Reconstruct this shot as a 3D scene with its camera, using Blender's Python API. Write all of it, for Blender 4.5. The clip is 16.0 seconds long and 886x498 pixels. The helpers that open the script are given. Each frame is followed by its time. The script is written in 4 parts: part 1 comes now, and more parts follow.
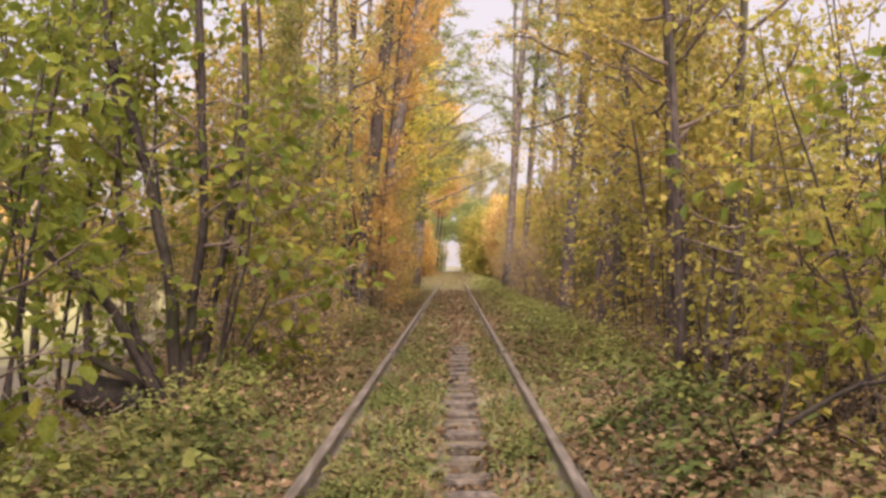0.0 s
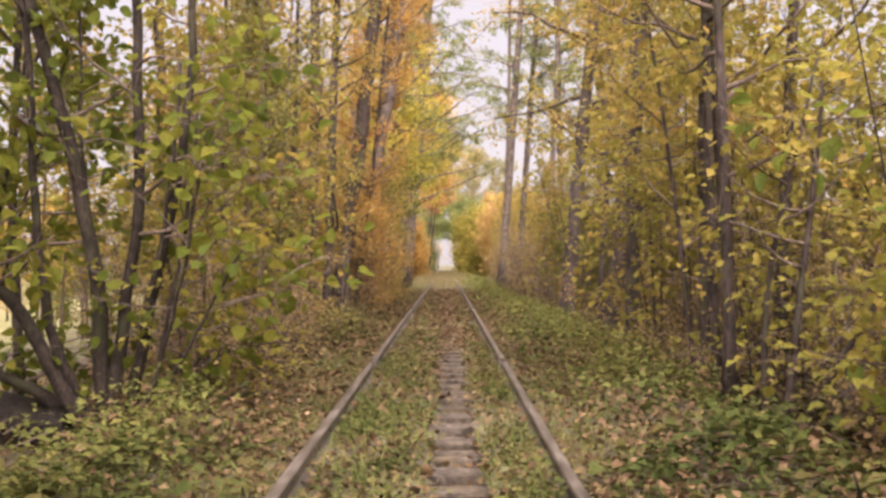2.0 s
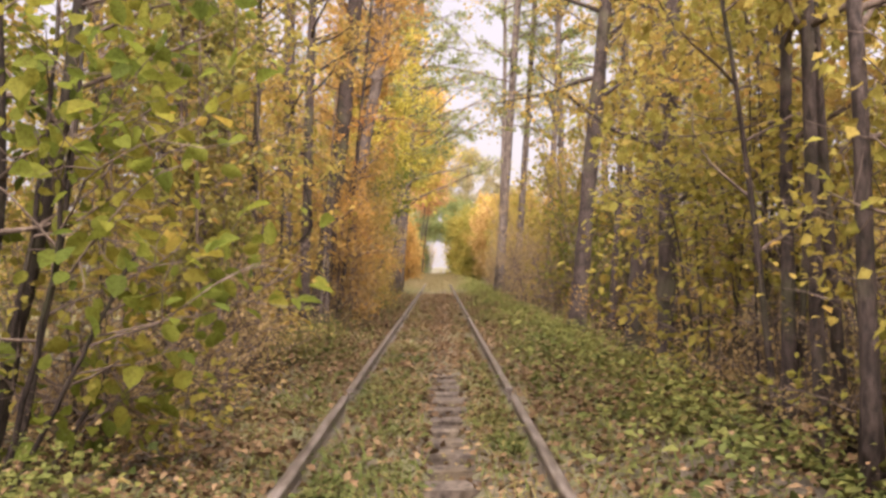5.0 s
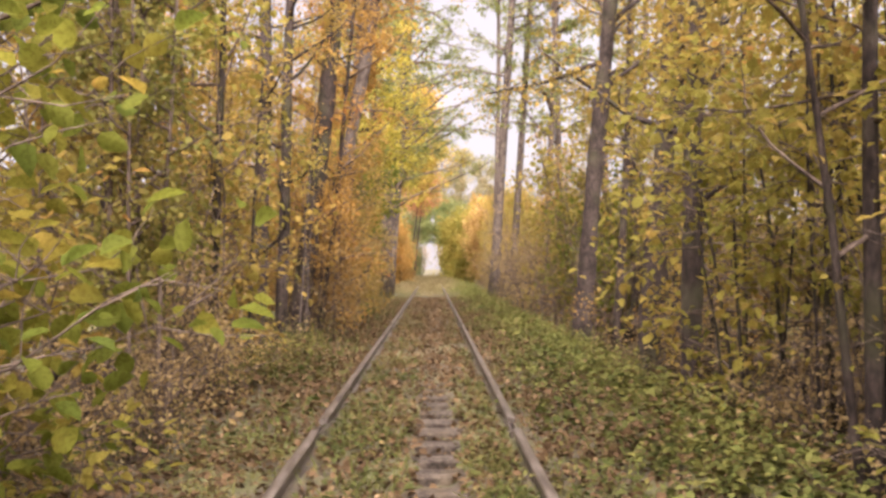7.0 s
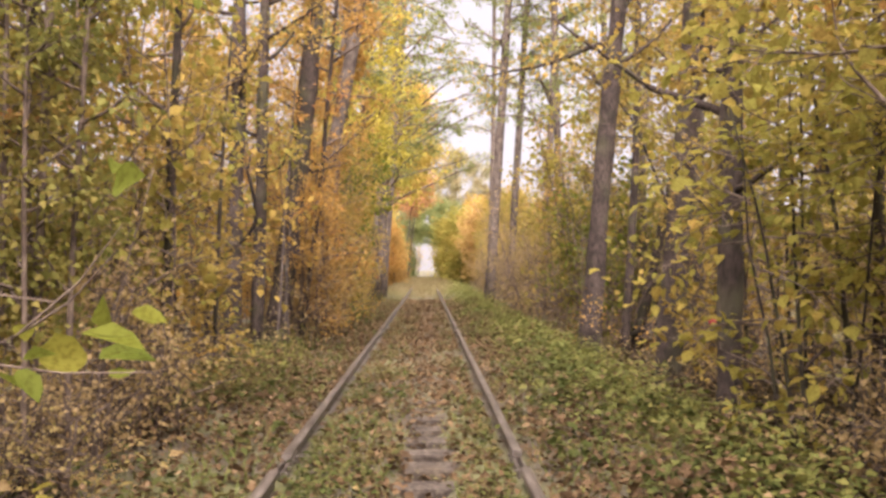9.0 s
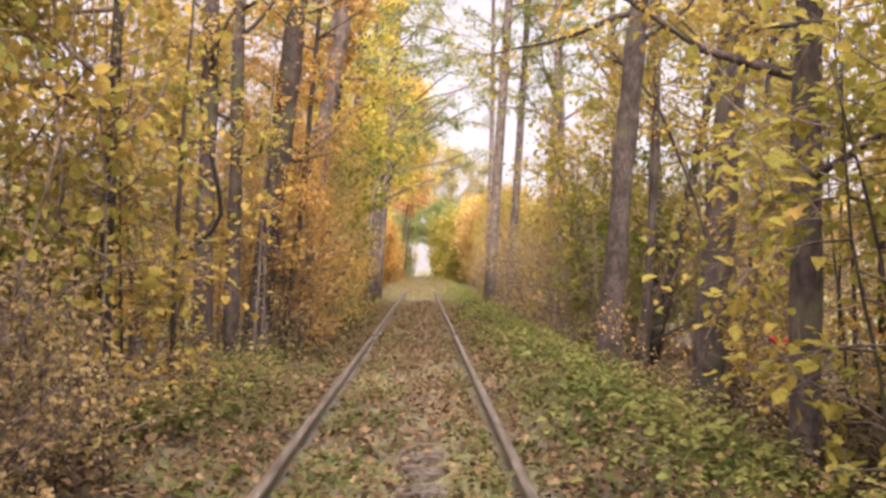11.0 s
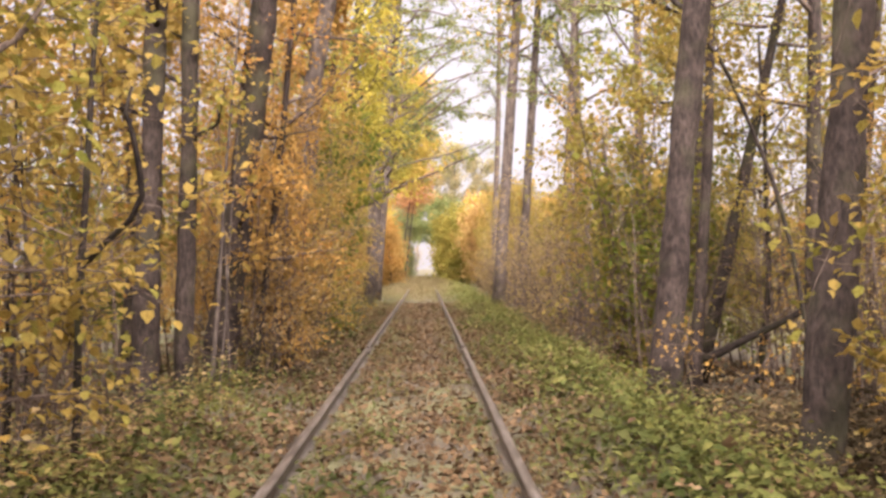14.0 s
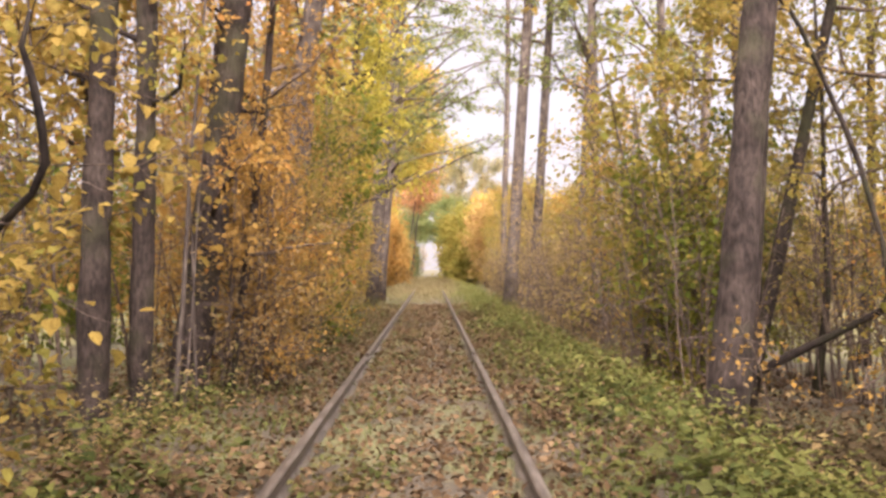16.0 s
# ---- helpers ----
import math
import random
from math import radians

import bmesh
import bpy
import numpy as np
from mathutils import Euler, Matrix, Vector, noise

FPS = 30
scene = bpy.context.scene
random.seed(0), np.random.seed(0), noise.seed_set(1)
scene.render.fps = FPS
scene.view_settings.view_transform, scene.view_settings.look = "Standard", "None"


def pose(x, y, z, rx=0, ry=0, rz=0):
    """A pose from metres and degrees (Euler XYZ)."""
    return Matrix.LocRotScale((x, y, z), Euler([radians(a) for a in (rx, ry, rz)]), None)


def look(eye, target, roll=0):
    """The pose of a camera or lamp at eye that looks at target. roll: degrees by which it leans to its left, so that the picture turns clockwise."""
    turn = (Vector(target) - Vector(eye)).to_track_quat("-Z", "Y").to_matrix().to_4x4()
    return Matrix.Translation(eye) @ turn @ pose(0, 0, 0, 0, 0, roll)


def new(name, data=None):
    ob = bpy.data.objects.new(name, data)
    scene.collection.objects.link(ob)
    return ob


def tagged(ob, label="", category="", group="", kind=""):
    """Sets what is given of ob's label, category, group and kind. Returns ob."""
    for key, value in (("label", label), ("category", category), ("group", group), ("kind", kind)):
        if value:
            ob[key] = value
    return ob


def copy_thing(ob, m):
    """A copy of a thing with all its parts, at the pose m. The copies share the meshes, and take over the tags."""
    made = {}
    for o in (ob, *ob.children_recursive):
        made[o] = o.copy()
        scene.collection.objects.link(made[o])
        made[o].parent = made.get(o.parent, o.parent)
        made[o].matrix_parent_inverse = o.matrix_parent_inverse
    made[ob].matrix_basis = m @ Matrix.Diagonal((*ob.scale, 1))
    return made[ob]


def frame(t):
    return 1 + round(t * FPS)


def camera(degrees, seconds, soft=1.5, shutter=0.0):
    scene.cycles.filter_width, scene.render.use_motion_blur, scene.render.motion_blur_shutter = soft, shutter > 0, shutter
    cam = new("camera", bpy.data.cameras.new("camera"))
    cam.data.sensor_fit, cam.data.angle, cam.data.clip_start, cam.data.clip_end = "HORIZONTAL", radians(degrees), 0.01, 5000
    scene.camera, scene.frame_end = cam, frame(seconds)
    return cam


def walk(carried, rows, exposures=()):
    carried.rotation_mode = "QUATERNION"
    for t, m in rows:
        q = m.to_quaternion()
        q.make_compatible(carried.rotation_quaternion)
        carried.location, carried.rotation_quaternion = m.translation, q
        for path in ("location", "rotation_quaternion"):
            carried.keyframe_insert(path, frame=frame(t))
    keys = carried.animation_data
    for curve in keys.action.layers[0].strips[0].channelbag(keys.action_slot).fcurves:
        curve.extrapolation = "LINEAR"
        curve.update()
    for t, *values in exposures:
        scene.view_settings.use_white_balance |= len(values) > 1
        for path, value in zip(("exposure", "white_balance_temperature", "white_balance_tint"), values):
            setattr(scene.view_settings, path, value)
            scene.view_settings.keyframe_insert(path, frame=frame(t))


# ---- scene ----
from collections import defaultdict

cam = camera(54.0, 16.0, soft=3.0)
# seconds, x, y, z, turn, tilt, lean
PATH = [
    (0, 0.087, 0.201, 1.392, 0.66, 0.99, 0.36),
    (0.5, 0.084, 0.601, 1.387, 0.55, 0.93, 0.26),
    (1, 0.088, 0.994, 1.387, 0.48, 0.87, 0.35),
    (1.5, 0.110, 1.396, 1.370, 0.34, 1.03, 0.28),
    (2, 0.101, 1.801, 1.341, 0.19, 0.94, 0.24),
    (2.5, 0.083, 2.181, 1.379, 0.18, 0.93, 0.38),
    (3, 0.102, 2.592, 1.396, 0.10, 1.02, 0.35),
    (3.5, 0.084, 2.969, 1.375, -0.07, 1.12, 0.37),
    (4, 0.076, 3.305, 1.379, -0.14, 1.07, 0.37),
    (6.5, 0.160, 4.985, 1.401, -0.56, 1.16, 0.55),
    (7, 0.141, 5.326, 1.432, -0.71, 1.19, 0.55),
    (7.5, 0.160, 5.682, 1.429, -0.81, 1.20, 0.61),
    (8, 0.173, 6.033, 1.417, -0.94, 1.13, 0.55),
    (8.5, 0.171, 6.365, 1.419, -0.96, 1.19, 0.54),
    (9, 0.185, 6.673, 1.421, -1.06, 1.27, 0.61),
    (11.5, 0.184, 8.551, 1.458, -1.34, 1.21, 0.41),
    (12, 0.171, 8.919, 1.464, -1.23, 1.14, 0.52),
    (12.5, 0.170, 9.303, 1.467, -1.24, 1.14, 0.50),
    (13, 0.160, 9.715, 1.462, -1.15, 1.07, 0.45),
    (13.5, 0.133, 10.120, 1.454, -1.28, 1.12, 0.65),
    (14, 0.177, 10.542, 1.474, -1.17, 1.18, 0.58),
    (14.5, 0.183, 10.920, 1.471, -1.14, 1.32, 0.54),
    (15, 0.193, 11.320, 1.475, -1.04, 1.10, 0.55),
    (15.5, 0.187, 11.717, 1.471, -0.83, 1.14, 0.48),
    (16, 0.172, 12.110, 1.429, -0.77, 1.23, 0.62),
]
walk(cam, [(t, pose(x, y, z, 90 + tilt, lean, turn)) for t, x, y, z, turn, tilt, lean in PATH],
     exposures=[(0.0, 2.34, 6700, 23), (4.0, 2.44, 6700, 23), (9.0, 2.58, 6650, 23), (16.0, 2.62, 6600, 23)])

# ---- light ----
world = bpy.data.worlds.new("overcast_sky")
scene.world = world
world.use_nodes = True
wn, wl = world.node_tree.nodes, world.node_tree.links
sky = wn.new("ShaderNodeTexSky")
sky.sky_type, sky.sun_disc = "NISHITA", False
sky.sun_elevation, sky.sun_rotation = radians(46), radians(177)
sky.air_density, sky.dust_density, sky.ozone_density = 1.0, 6.0, 1.0
veil = wn.new("ShaderNodeMixRGB")
veil.inputs[0].default_value = 0.75
veil.inputs[2].default_value = (6.0, 5.8, 5.75, 1)
wl.new(sky.outputs[0], veil.inputs[1])
wl.new(veil.outputs[0], wn["Background"].inputs[0])
wn["Background"].inputs[1].default_value = 0.034
sun = new("sun", bpy.data.lights.new("sun", "SUN"))
sun.data.energy, sun.data.angle, sun.data.color = 5.3, radians(95), (1.0, 0.965, 0.92)
sun.matrix_world = look((0.8, -15, 15.6), (0, 0, 0))

# ---- materials ----
def node_material(name):
    m = bpy.data.materials.new(name)
    m.use_nodes = True
    return m, m.node_tree.nodes, m.node_tree.links, m.node_tree.nodes["Principled BSDF"]


def ramp_node(nodes, stops):
    r = nodes.new("ShaderNodeValToRGB")
    e = r.color_ramp.elements
    while len(e) < len(stops):
        e.new(0.5)
    for k, (p, c) in enumerate(stops):
        e[k].position, e[k].color = p, (*c, 1)
    return r


def math_node(nodes, links, op, a, b):
    n = nodes.new("ShaderNodeMath")
    n.operation = op
    for k, v in enumerate((a, b)):
        if isinstance(v, (int, float)):
            n.inputs[k].default_value = v
        else:
            links.new(v, n.inputs[k])
    return n.outputs[0]


def leaf_material(name, stops, drift=0.62, scale=0.9, through_light=0.5, rough=0.6, single=False):
    """Thin leaves: each leaf its own tone, whole boughs drifting from green to yellow."""
    m, n, l, p = node_material(name)
    geo = n.new("ShaderNodeNewGeometry")
    noise_tex = n.new("ShaderNodeTexNoise")
    noise_tex.inputs["Scale"].default_value, noise_tex.inputs["Detail"].default_value = scale, 2
    l.new(geo.outputs["Position"], noise_tex.inputs["Vector"])
    wide = math_node(n, l, "MULTIPLY", math_node(n, l, "SUBTRACT", noise_tex.outputs[0], 0.5), 2.2 * drift)
    tone_of = n.new("ShaderNodeObjectInfo").outputs["Random"] if single else geo.outputs["Random Per Island"]
    own = math_node(n, l, "MULTIPLY", tone_of, 1 - drift)
    fac = math_node(n, l, "ADD", math_node(n, l, "ADD", wide, own), drift * 0.5)
    r = ramp_node(n, stops)
    l.new(fac, r.inputs[0])
    spots = n.new("ShaderNodeTexNoise")
    spots.inputs["Scale"].default_value, spots.inputs["Detail"].default_value = 60, 2
    l.new(geo.outputs["Position"], spots.inputs["Vector"])
    tone = n.new("ShaderNodeMixRGB")
    tone.blend_type = "MULTIPLY"
    tone.inputs[0].default_value = 0.55
    l.new(r.outputs[0], tone.inputs[1])
    g = ramp_node(n, [(0.35, (0.45, 0.38, 0.3)), (0.55, (1, 1, 1))])
    l.new(spots.outputs[0], g.inputs[0])
    l.new(g.outputs[0], tone.inputs[2])
    l.new(tone.outputs[0], p.inputs["Base Color"])
    p.inputs["Roughness"].default_value = rough
    p.inputs["Specular IOR Level"].default_value = 0.05
    tr = n.new("ShaderNodeBsdfTranslucent")
    l.new(tone.outputs[0], tr.inputs[0])
    mix = n.new("ShaderNodeMixShader")
    mix.inputs[0].default_value = through_light
    l.new(p.outputs[0], mix.inputs[1])
    l.new(tr.outputs[0], mix.inputs[2])
    l.new(mix.outputs[0], n["Material Output"].inputs[0])
    return m


def bark_material(name, dark, light, moss=None, stretch=0.18, grain=22.0, depth=0.6):
    m, n, l, p = node_material(name)
    co = n.new("ShaderNodeNewGeometry")
    mp = n.new("ShaderNodeMapping")
    mp.inputs["Scale"].default_value = (1, 1, stretch)
    l.new(co.outputs["Position"], mp.inputs[0])
    t = n.new("ShaderNodeTexNoise")
    t.inputs["Scale"].default_value, t.inputs["Detail"].default_value = grain, 6
    l.new(mp.outputs[0], t.inputs["Vector"])
    r = ramp_node(n, [(0.3, dark), (0.72, light)])
    l.new(t.outputs[0], r.inputs[0])
    out = r.outputs[0]
    big = n.new("ShaderNodeTexNoise")
    big.inputs["Scale"].default_value, big.inputs["Detail"].default_value = 2.2, 4
    l.new(co.outputs["Position"], big.inputs["Vector"])
    if moss:
        mr = ramp_node(n, [(0.5, (0, 0, 0)), (0.68, (1, 1, 1))])
        l.new(big.outputs[0], mr.inputs[0])
        mx = n.new("ShaderNodeMixRGB")
        l.new(mr.outputs[0], mx.inputs[0])
        l.new(out, mx.inputs[1])
        mx.inputs[2].default_value = (*moss, 1)
        out = mx.outputs[0]
    worn = n.new("ShaderNodeTexNoise")
    worn.inputs["Scale"].default_value, worn.inputs["Detail"].default_value = 5.0, 5
    l.new(co.outputs["Position"], worn.inputs["Vector"])
    patch = ramp_node(n, [(0.32, (0.55, 0.52, 0.5)), (0.5, (0.95, 0.93, 0.92)), (0.7, (1.35, 1.35, 1.3))])
    l.new(worn.outputs[0], patch.inputs[0])
    pm = n.new("ShaderNodeMixRGB")
    pm.blend_type = "MULTIPLY"
    pm.inputs[0].default_value = 1.0
    l.new(out, pm.inputs[1])
    l.new(patch.outputs[0], pm.inputs[2])
    l.new(pm.outputs[0], p.inputs["Base Color"])
    p.inputs["Roughness"].default_value = 0.9
    p.inputs["Specular IOR Level"].default_value = 0.15
    b = n.new("ShaderNodeBump")
    b.inputs["Strength"].default_value, b.inputs["Distance"].default_value = depth, 0.02
    l.new(t.outputs[0], b.inputs["Height"])
    l.new(b.outputs[0], p.inputs["Normal"])
    return m


GREEN, OLIVE, LIME = (0.14, 0.17, 0.032), (0.22, 0.2, 0.042), (0.33, 0.29, 0.055)
YELLOW, GOLD, ORANGE = (0.42, 0.285, 0.07), (0.46, 0.255, 0.07), (0.46, 0.205, 0.065)
RUST = (0.36, 0.18, 0.07)
HAZEL = [(0.0, (0.068, 0.092, 0.022)), (0.35, (0.105, 0.128, 0.022)), (0.62, (0.15, 0.155, 0.025)), (0.82, (0.215, 0.185, 0.033)), (0.94, (0.31, 0.22, 0.045)), (1.0, ORANGE)]
leaf_hazel = leaf_material("hazel_leaf", HAZEL, through_light=0.6)
leaf_hazel_single = leaf_material("hazel_leaf_single", HAZEL, through_light=0.6, single=True)
leaf_dull = leaf_material("dull_leaf", [(0.0, (0.09, 0.10, 0.03)), (0.3, (0.17, 0.16, 0.045)), (0.55, (0.24, 0.2, 0.065)), (0.8, (0.31, 0.225, 0.09)), (1.0, RUST)])
leaf_layer = leaf_material("spray_leaf", [(0.0, (0.17, 0.172, 0.04)), (0.35, (0.235, 0.215, 0.046)), (0.6, (0.285, 0.235, 0.052)), (0.85, (0.33, 0.235, 0.06)), (1.0, (0.4, 0.21, 0.066))], through_light=0.6)
leaf_brown = leaf_material("brown_leaf", [(0.0, (0.19, 0.15, 0.065)), (0.3, (0.29, 0.21, 0.10)), (0.6, (0.37, 0.26, 0.125)), (0.85, (0.32, 0.27, 0.09)), (1.0, (0.43, 0.3, 0.14))], through_light=0.62)
leaf_herb = leaf_material("herb_leaf", [(0.0, (0.0616, 0.0704, 0.022)), (0.35, (0.11, 0.114, 0.0352)), (0.65, (0.158, 0.136, 0.0484)), (0.85, (0.211, 0.15, 0.066)), (1.0, RUST)], through_light=0.3)
leaf_dark = leaf_material("dark_leaf", [(0.0, (0.10, 0.11, 0.03)), (0.5, (0.18, 0.17, 0.045)), (0.85, (0.26, 0.2, 0.06)), (1.0, RUST)])
leaf_lime = leaf_material("lime_leaf", [(0.0, OLIVE), (0.35, LIME), (0.65, (0.44, 0.36, 0.06)), (0.9, YELLOW), (1.0, GOLD)])
leaf_olive = leaf_material("olive_leaf", [(0.0, (0.13, 0.13, 0.035)), (0.3, OLIVE), (0.55, (0.25, 0.185, 0.047)), (0.78, (0.31, 0.205, 0.058)), (1.0, RUST)])
leaf_gold = leaf_material("golden_leaf", [(0.0, (0.2, 0.18, 0.045)), (0.25, OLIVE), (0.45, (0.3, 0.21, 0.058)), (0.7, (0.33, 0.23, 0.057)), (0.88, (0.37, 0.22, 0.058)), (1.0, (0.4, 0.19, 0.058))])
leaf_orange = leaf_material("orange_leaf", [(0.0, (0.24, 0.15, 0.055)), (0.3, (0.34, 0.21, 0.065)), (0.6, (0.39, 0.232, 0.062)), (0.85, (0.41, 0.2, 0.058)), (1.0, (0.39, 0.155, 0.05))])
leaf_mixed = leaf_material("mixed_leaf", [(0.0, GREEN), (0.28, OLIVE), (0.55, (0.24, 0.19, 0.045)), (0.82, (0.31, 0.215, 0.056)), (0.94, (0.38, 0.225, 0.062)), (1.0, RUST)])
leaf_far = leaf_material("far_leaf", [(0.0, OLIVE), (0.3, LIME), (0.55, YELLOW), (0.8, GOLD), (1.0, ORANGE)], drift=0.7, scale=0.25)
leaf_needle = leaf_material("needle", [(0.0, (0.10, 0.13, 0.05)), (0.6, (0.2, 0.22, 0.07)), (1.0, (0.36, 0.27, 0.08))], drift=0.5, scale=0.4)
# leaves of the distant trees, paled and dulled so the colours carry the haze
leaf_dusk = leaf_material("hazed_grey_green_leaf", [(0.0, (0.16, 0.17, 0.09)), (0.5, (0.26, 0.23, 0.12)), (1.0, (0.36, 0.27, 0.15))])
leaf_mist = leaf_material("hazed_green_leaf", [(0.0, (0.10, 0.13, 0.05)), (0.5, (0.17, 0.2, 0.07)), (1.0, (0.28, 0.25, 0.09))])
leaf_yellow = leaf_material("hazed_yellow_leaf", [(0.0, (0.33, 0.252, 0.08)), (0.5, (0.42, 0.28, 0.1)), (1.0, (0.435, 0.24, 0.105))])
leaf_red = leaf_material("red_leaf", [(0.0, (0.34, 0.2, 0.08)), (0.6, (0.4, 0.19, 0.09)), (1.0, (0.4, 0.27, 0.1))])
leaf_nettle = leaf_material("nettle_leaf", [(0.0, (0.06, 0.073, 0.02)), (0.4, (0.105, 0.114, 0.031)), (0.7, (0.146, 0.138, 0.039)), (0.82, (0.17, 0.13, 0.047)), (1.0, (0.15, 0.098, 0.044))], scale=1.2, through_light=0.35)
leaf_weed = leaf_material("weed_leaf", [(0.0, (0.032, 0.044, 0.013)), (0.35, (0.055, 0.068, 0.019)), (0.6, (0.082, 0.086, 0.026)), (0.78, (0.105, 0.085, 0.03)), (1.0, (0.115, 0.074, 0.036))], scale=1.2, through_light=0.3)
FALLEN = [(0.0, (0.026, 0.016, 0.009)), (0.35, (0.072, 0.045, 0.024)), (0.6, (0.118, 0.073, 0.038)), (0.8, (0.15, 0.099, 0.054)), (0.93, (0.195, 0.134, 0.074)), (1.0, (0.275, 0.195, 0.115))]
leaf_fallen_single = leaf_material("fallen_leaf_single", FALLEN, drift=0.2, scale=1.5, through_light=0.12, rough=0.7, single=True)
leaf_fallen = leaf_material("fallen_leaf", FALLEN, drift=0.3, scale=1.5, through_light=0.12, rough=0.7)
leaf_goutweed = leaf_material("goutweed_leaf", [(0.0, (0.08, 0.095, 0.03)), (0.4, (0.13, 0.142, 0.042)), (0.7, (0.175, 0.168, 0.052)), (0.88, (0.21, 0.165, 0.062)), (1.0, (0.2, 0.125, 0.058))], scale=0.9, through_light=0.4)
# dry scrub leaves, their colours darkened to carry the canopy's shade
leaf_shaded_scrub = leaf_material("shaded_scrub_leaf", [(0.0, (0.026, 0.022, 0.012)), (0.4, (0.05, 0.037, 0.02)), (0.75, (0.085, 0.06, 0.032)), (0.9, (0.06, 0.068, 0.022)), (1.0, (0.13, 0.085, 0.045))], scale=1.2, through_light=0.25)
grass_blade = leaf_material("grass_blade", [(0.0, (0.068, 0.0935, 0.0255)), (0.5, (0.132, 0.153, 0.0467)), (0.8, (0.187, 0.17, 0.068)), (1.0, (0.212, 0.162, 0.0935))], scale=0.9, through_light=0.3)
leaf_straw = leaf_material("straw", [(0.0, (0.13, 0.13, 0.05)), (0.5, (0.19, 0.155, 0.075)), (1.0, (0.24, 0.18, 0.105))], scale=0.5, through_light=0.3)
bark_hazel = bark_material("hazel_bark", (0.01, 0.0075, 0.006), (0.038, 0.028, 0.022), (0.03, 0.028, 0.015), 0.5, 36)
bark_grey = bark_material("grey_bark", (0.014, 0.0105, 0.009), (0.06, 0.044, 0.037), (0.042, 0.038, 0.023), 0.4, 34, 1.0)
bark_pine = bark_material("pine_bark", (0.034, 0.026, 0.022), (0.125, 0.1, 0.083), None, 0.3, 18, 0.8)
bark_twig = bark_material("twig_bark", (0.045, 0.032, 0.025), (0.14, 0.104, 0.08), None, 0.4, 40, 0.3)
bark_dead = bark_material("dead_wood", (0.007, 0.0055, 0.005), (0.032, 0.024, 0.02), (0.024, 0.019, 0.013), 0.5, 24, 0.9)


def steel_material():
    m, n, l, p = node_material("rusty_rail_steel")
    geo = n.new("ShaderNodeNewGeometry")
    mp = n.new("ShaderNodeMapping")
    mp.inputs["Scale"].default_value = (1, 0.15, 1)
    l.new(geo.outputs["Position"], mp.inputs[0])
    t = n.new("ShaderNodeTexNoise")
    t.inputs["Scale"].default_value, t.inputs["Detail"].default_value = 18, 6
    l.new(mp.outputs[0], t.inputs["Vector"])
    r = ramp_node(n, [(0.25, (0.034, 0.026, 0.021)), (0.5, (0.088, 0.07, 0.056)), (0.8, (0.2, 0.17, 0.148))])
    l.new(t.outputs[0], r.inputs[0])
    l.new(r.outputs[0], p.inputs["Base Color"])
    p.inputs["Metallic"].default_value, p.inputs["Roughness"].default_value = 0.35, 0.45
    fine = n.new("ShaderNodeTexNoise")
    fine.inputs["Scale"].default_value, fine.inputs["Detail"].default_value = 160, 3
    l.new(geo.outputs["Position"], fine.inputs["Vector"])
    b = n.new("ShaderNodeBump")
    b.inputs["Strength"].default_value, b.inputs["Distance"].default_value = 0.4, 0.003
    l.new(fine.outputs[0], b.inputs["Height"])
    l.new(b.outputs[0], p.inputs["Normal"])
    return m


def earth_material():
    m, n, l, p = node_material("forest_soil")
    geo = n.new("ShaderNodeNewGeometry")
    a, b = n.new("ShaderNodeTexNoise"), n.new("ShaderNodeTexNoise")
    for t, s in ((a, 1.1), (b, 28)):
        t.inputs["Scale"].default_value, t.inputs["Detail"].default_value = s, 6
        l.new(geo.outputs["Position"], t.inputs["Vector"])
    r = ramp_node(n, [(0.3, (0.022, 0.017, 0.011)), (0.5, (0.058, 0.043, 0.026)), (0.75, (0.105, 0.078, 0.046))])
    g = ramp_node(n, [(0.3, (0.045, 0.045, 0.016)), (0.7, (0.12, 0.115, 0.04))])
    l.new(b.outputs[0], r.inputs[0])
    l.new(b.outputs[0], g.inputs[0])
    k = ramp_node(n, [(0.45, (0, 0, 0)), (0.6, (1, 1, 1))])
    l.new(a.outputs[0], k.inputs[0])
    mx = n.new("ShaderNodeMixRGB")
    l.new(k.outputs[0], mx.inputs[0])
    l.new(r.outputs[0], mx.inputs[1])
    l.new(g.outputs[0], mx.inputs[2])
    parts = n.new("ShaderNodeSeparateXYZ")
    l.new(geo.outputs["Position"], parts.inputs[0])
    out = math_node(n, l, "ABSOLUTE", parts.outputs[0], 0)
    wobble = math_node(n, l, "MULTIPLY", a.outputs[0], 3.0)
    open_field = math_node(n, l, "MULTIPLY", math_node(n, l, "SUBTRACT", math_node(n, l, "ADD", out, wobble), 8.0), 0.4)
    open_field.node.use_clamp = True
    meadow = ramp_node(n, [(0.25, (0.065, 0.07, 0.023)), (0.5, (0.12, 0.11, 0.036)), (0.75, (0.19, 0.155, 0.055))])
    l.new(b.outputs[0], meadow.inputs[0])
    fm = n.new("ShaderNodeMixRGB")
    l.new(open_field, fm.inputs[0])
    l.new(mx.outputs[0], fm.inputs[1])
    l.new(meadow.outputs[0], fm.inputs[2])
    l.new(fm.outputs[0], p.inputs["Base Color"])
    p.inputs["Roughness"].default_value = 0.95
    bp = n.new("ShaderNodeBump")
    bp.inputs["Strength"].default_value, bp.inputs["Distance"].default_value = 0.8, 0.03
    l.new(b.outputs[0], bp.inputs["Height"])
    l.new(bp.outputs[0], p.inputs["Normal"])
    return m


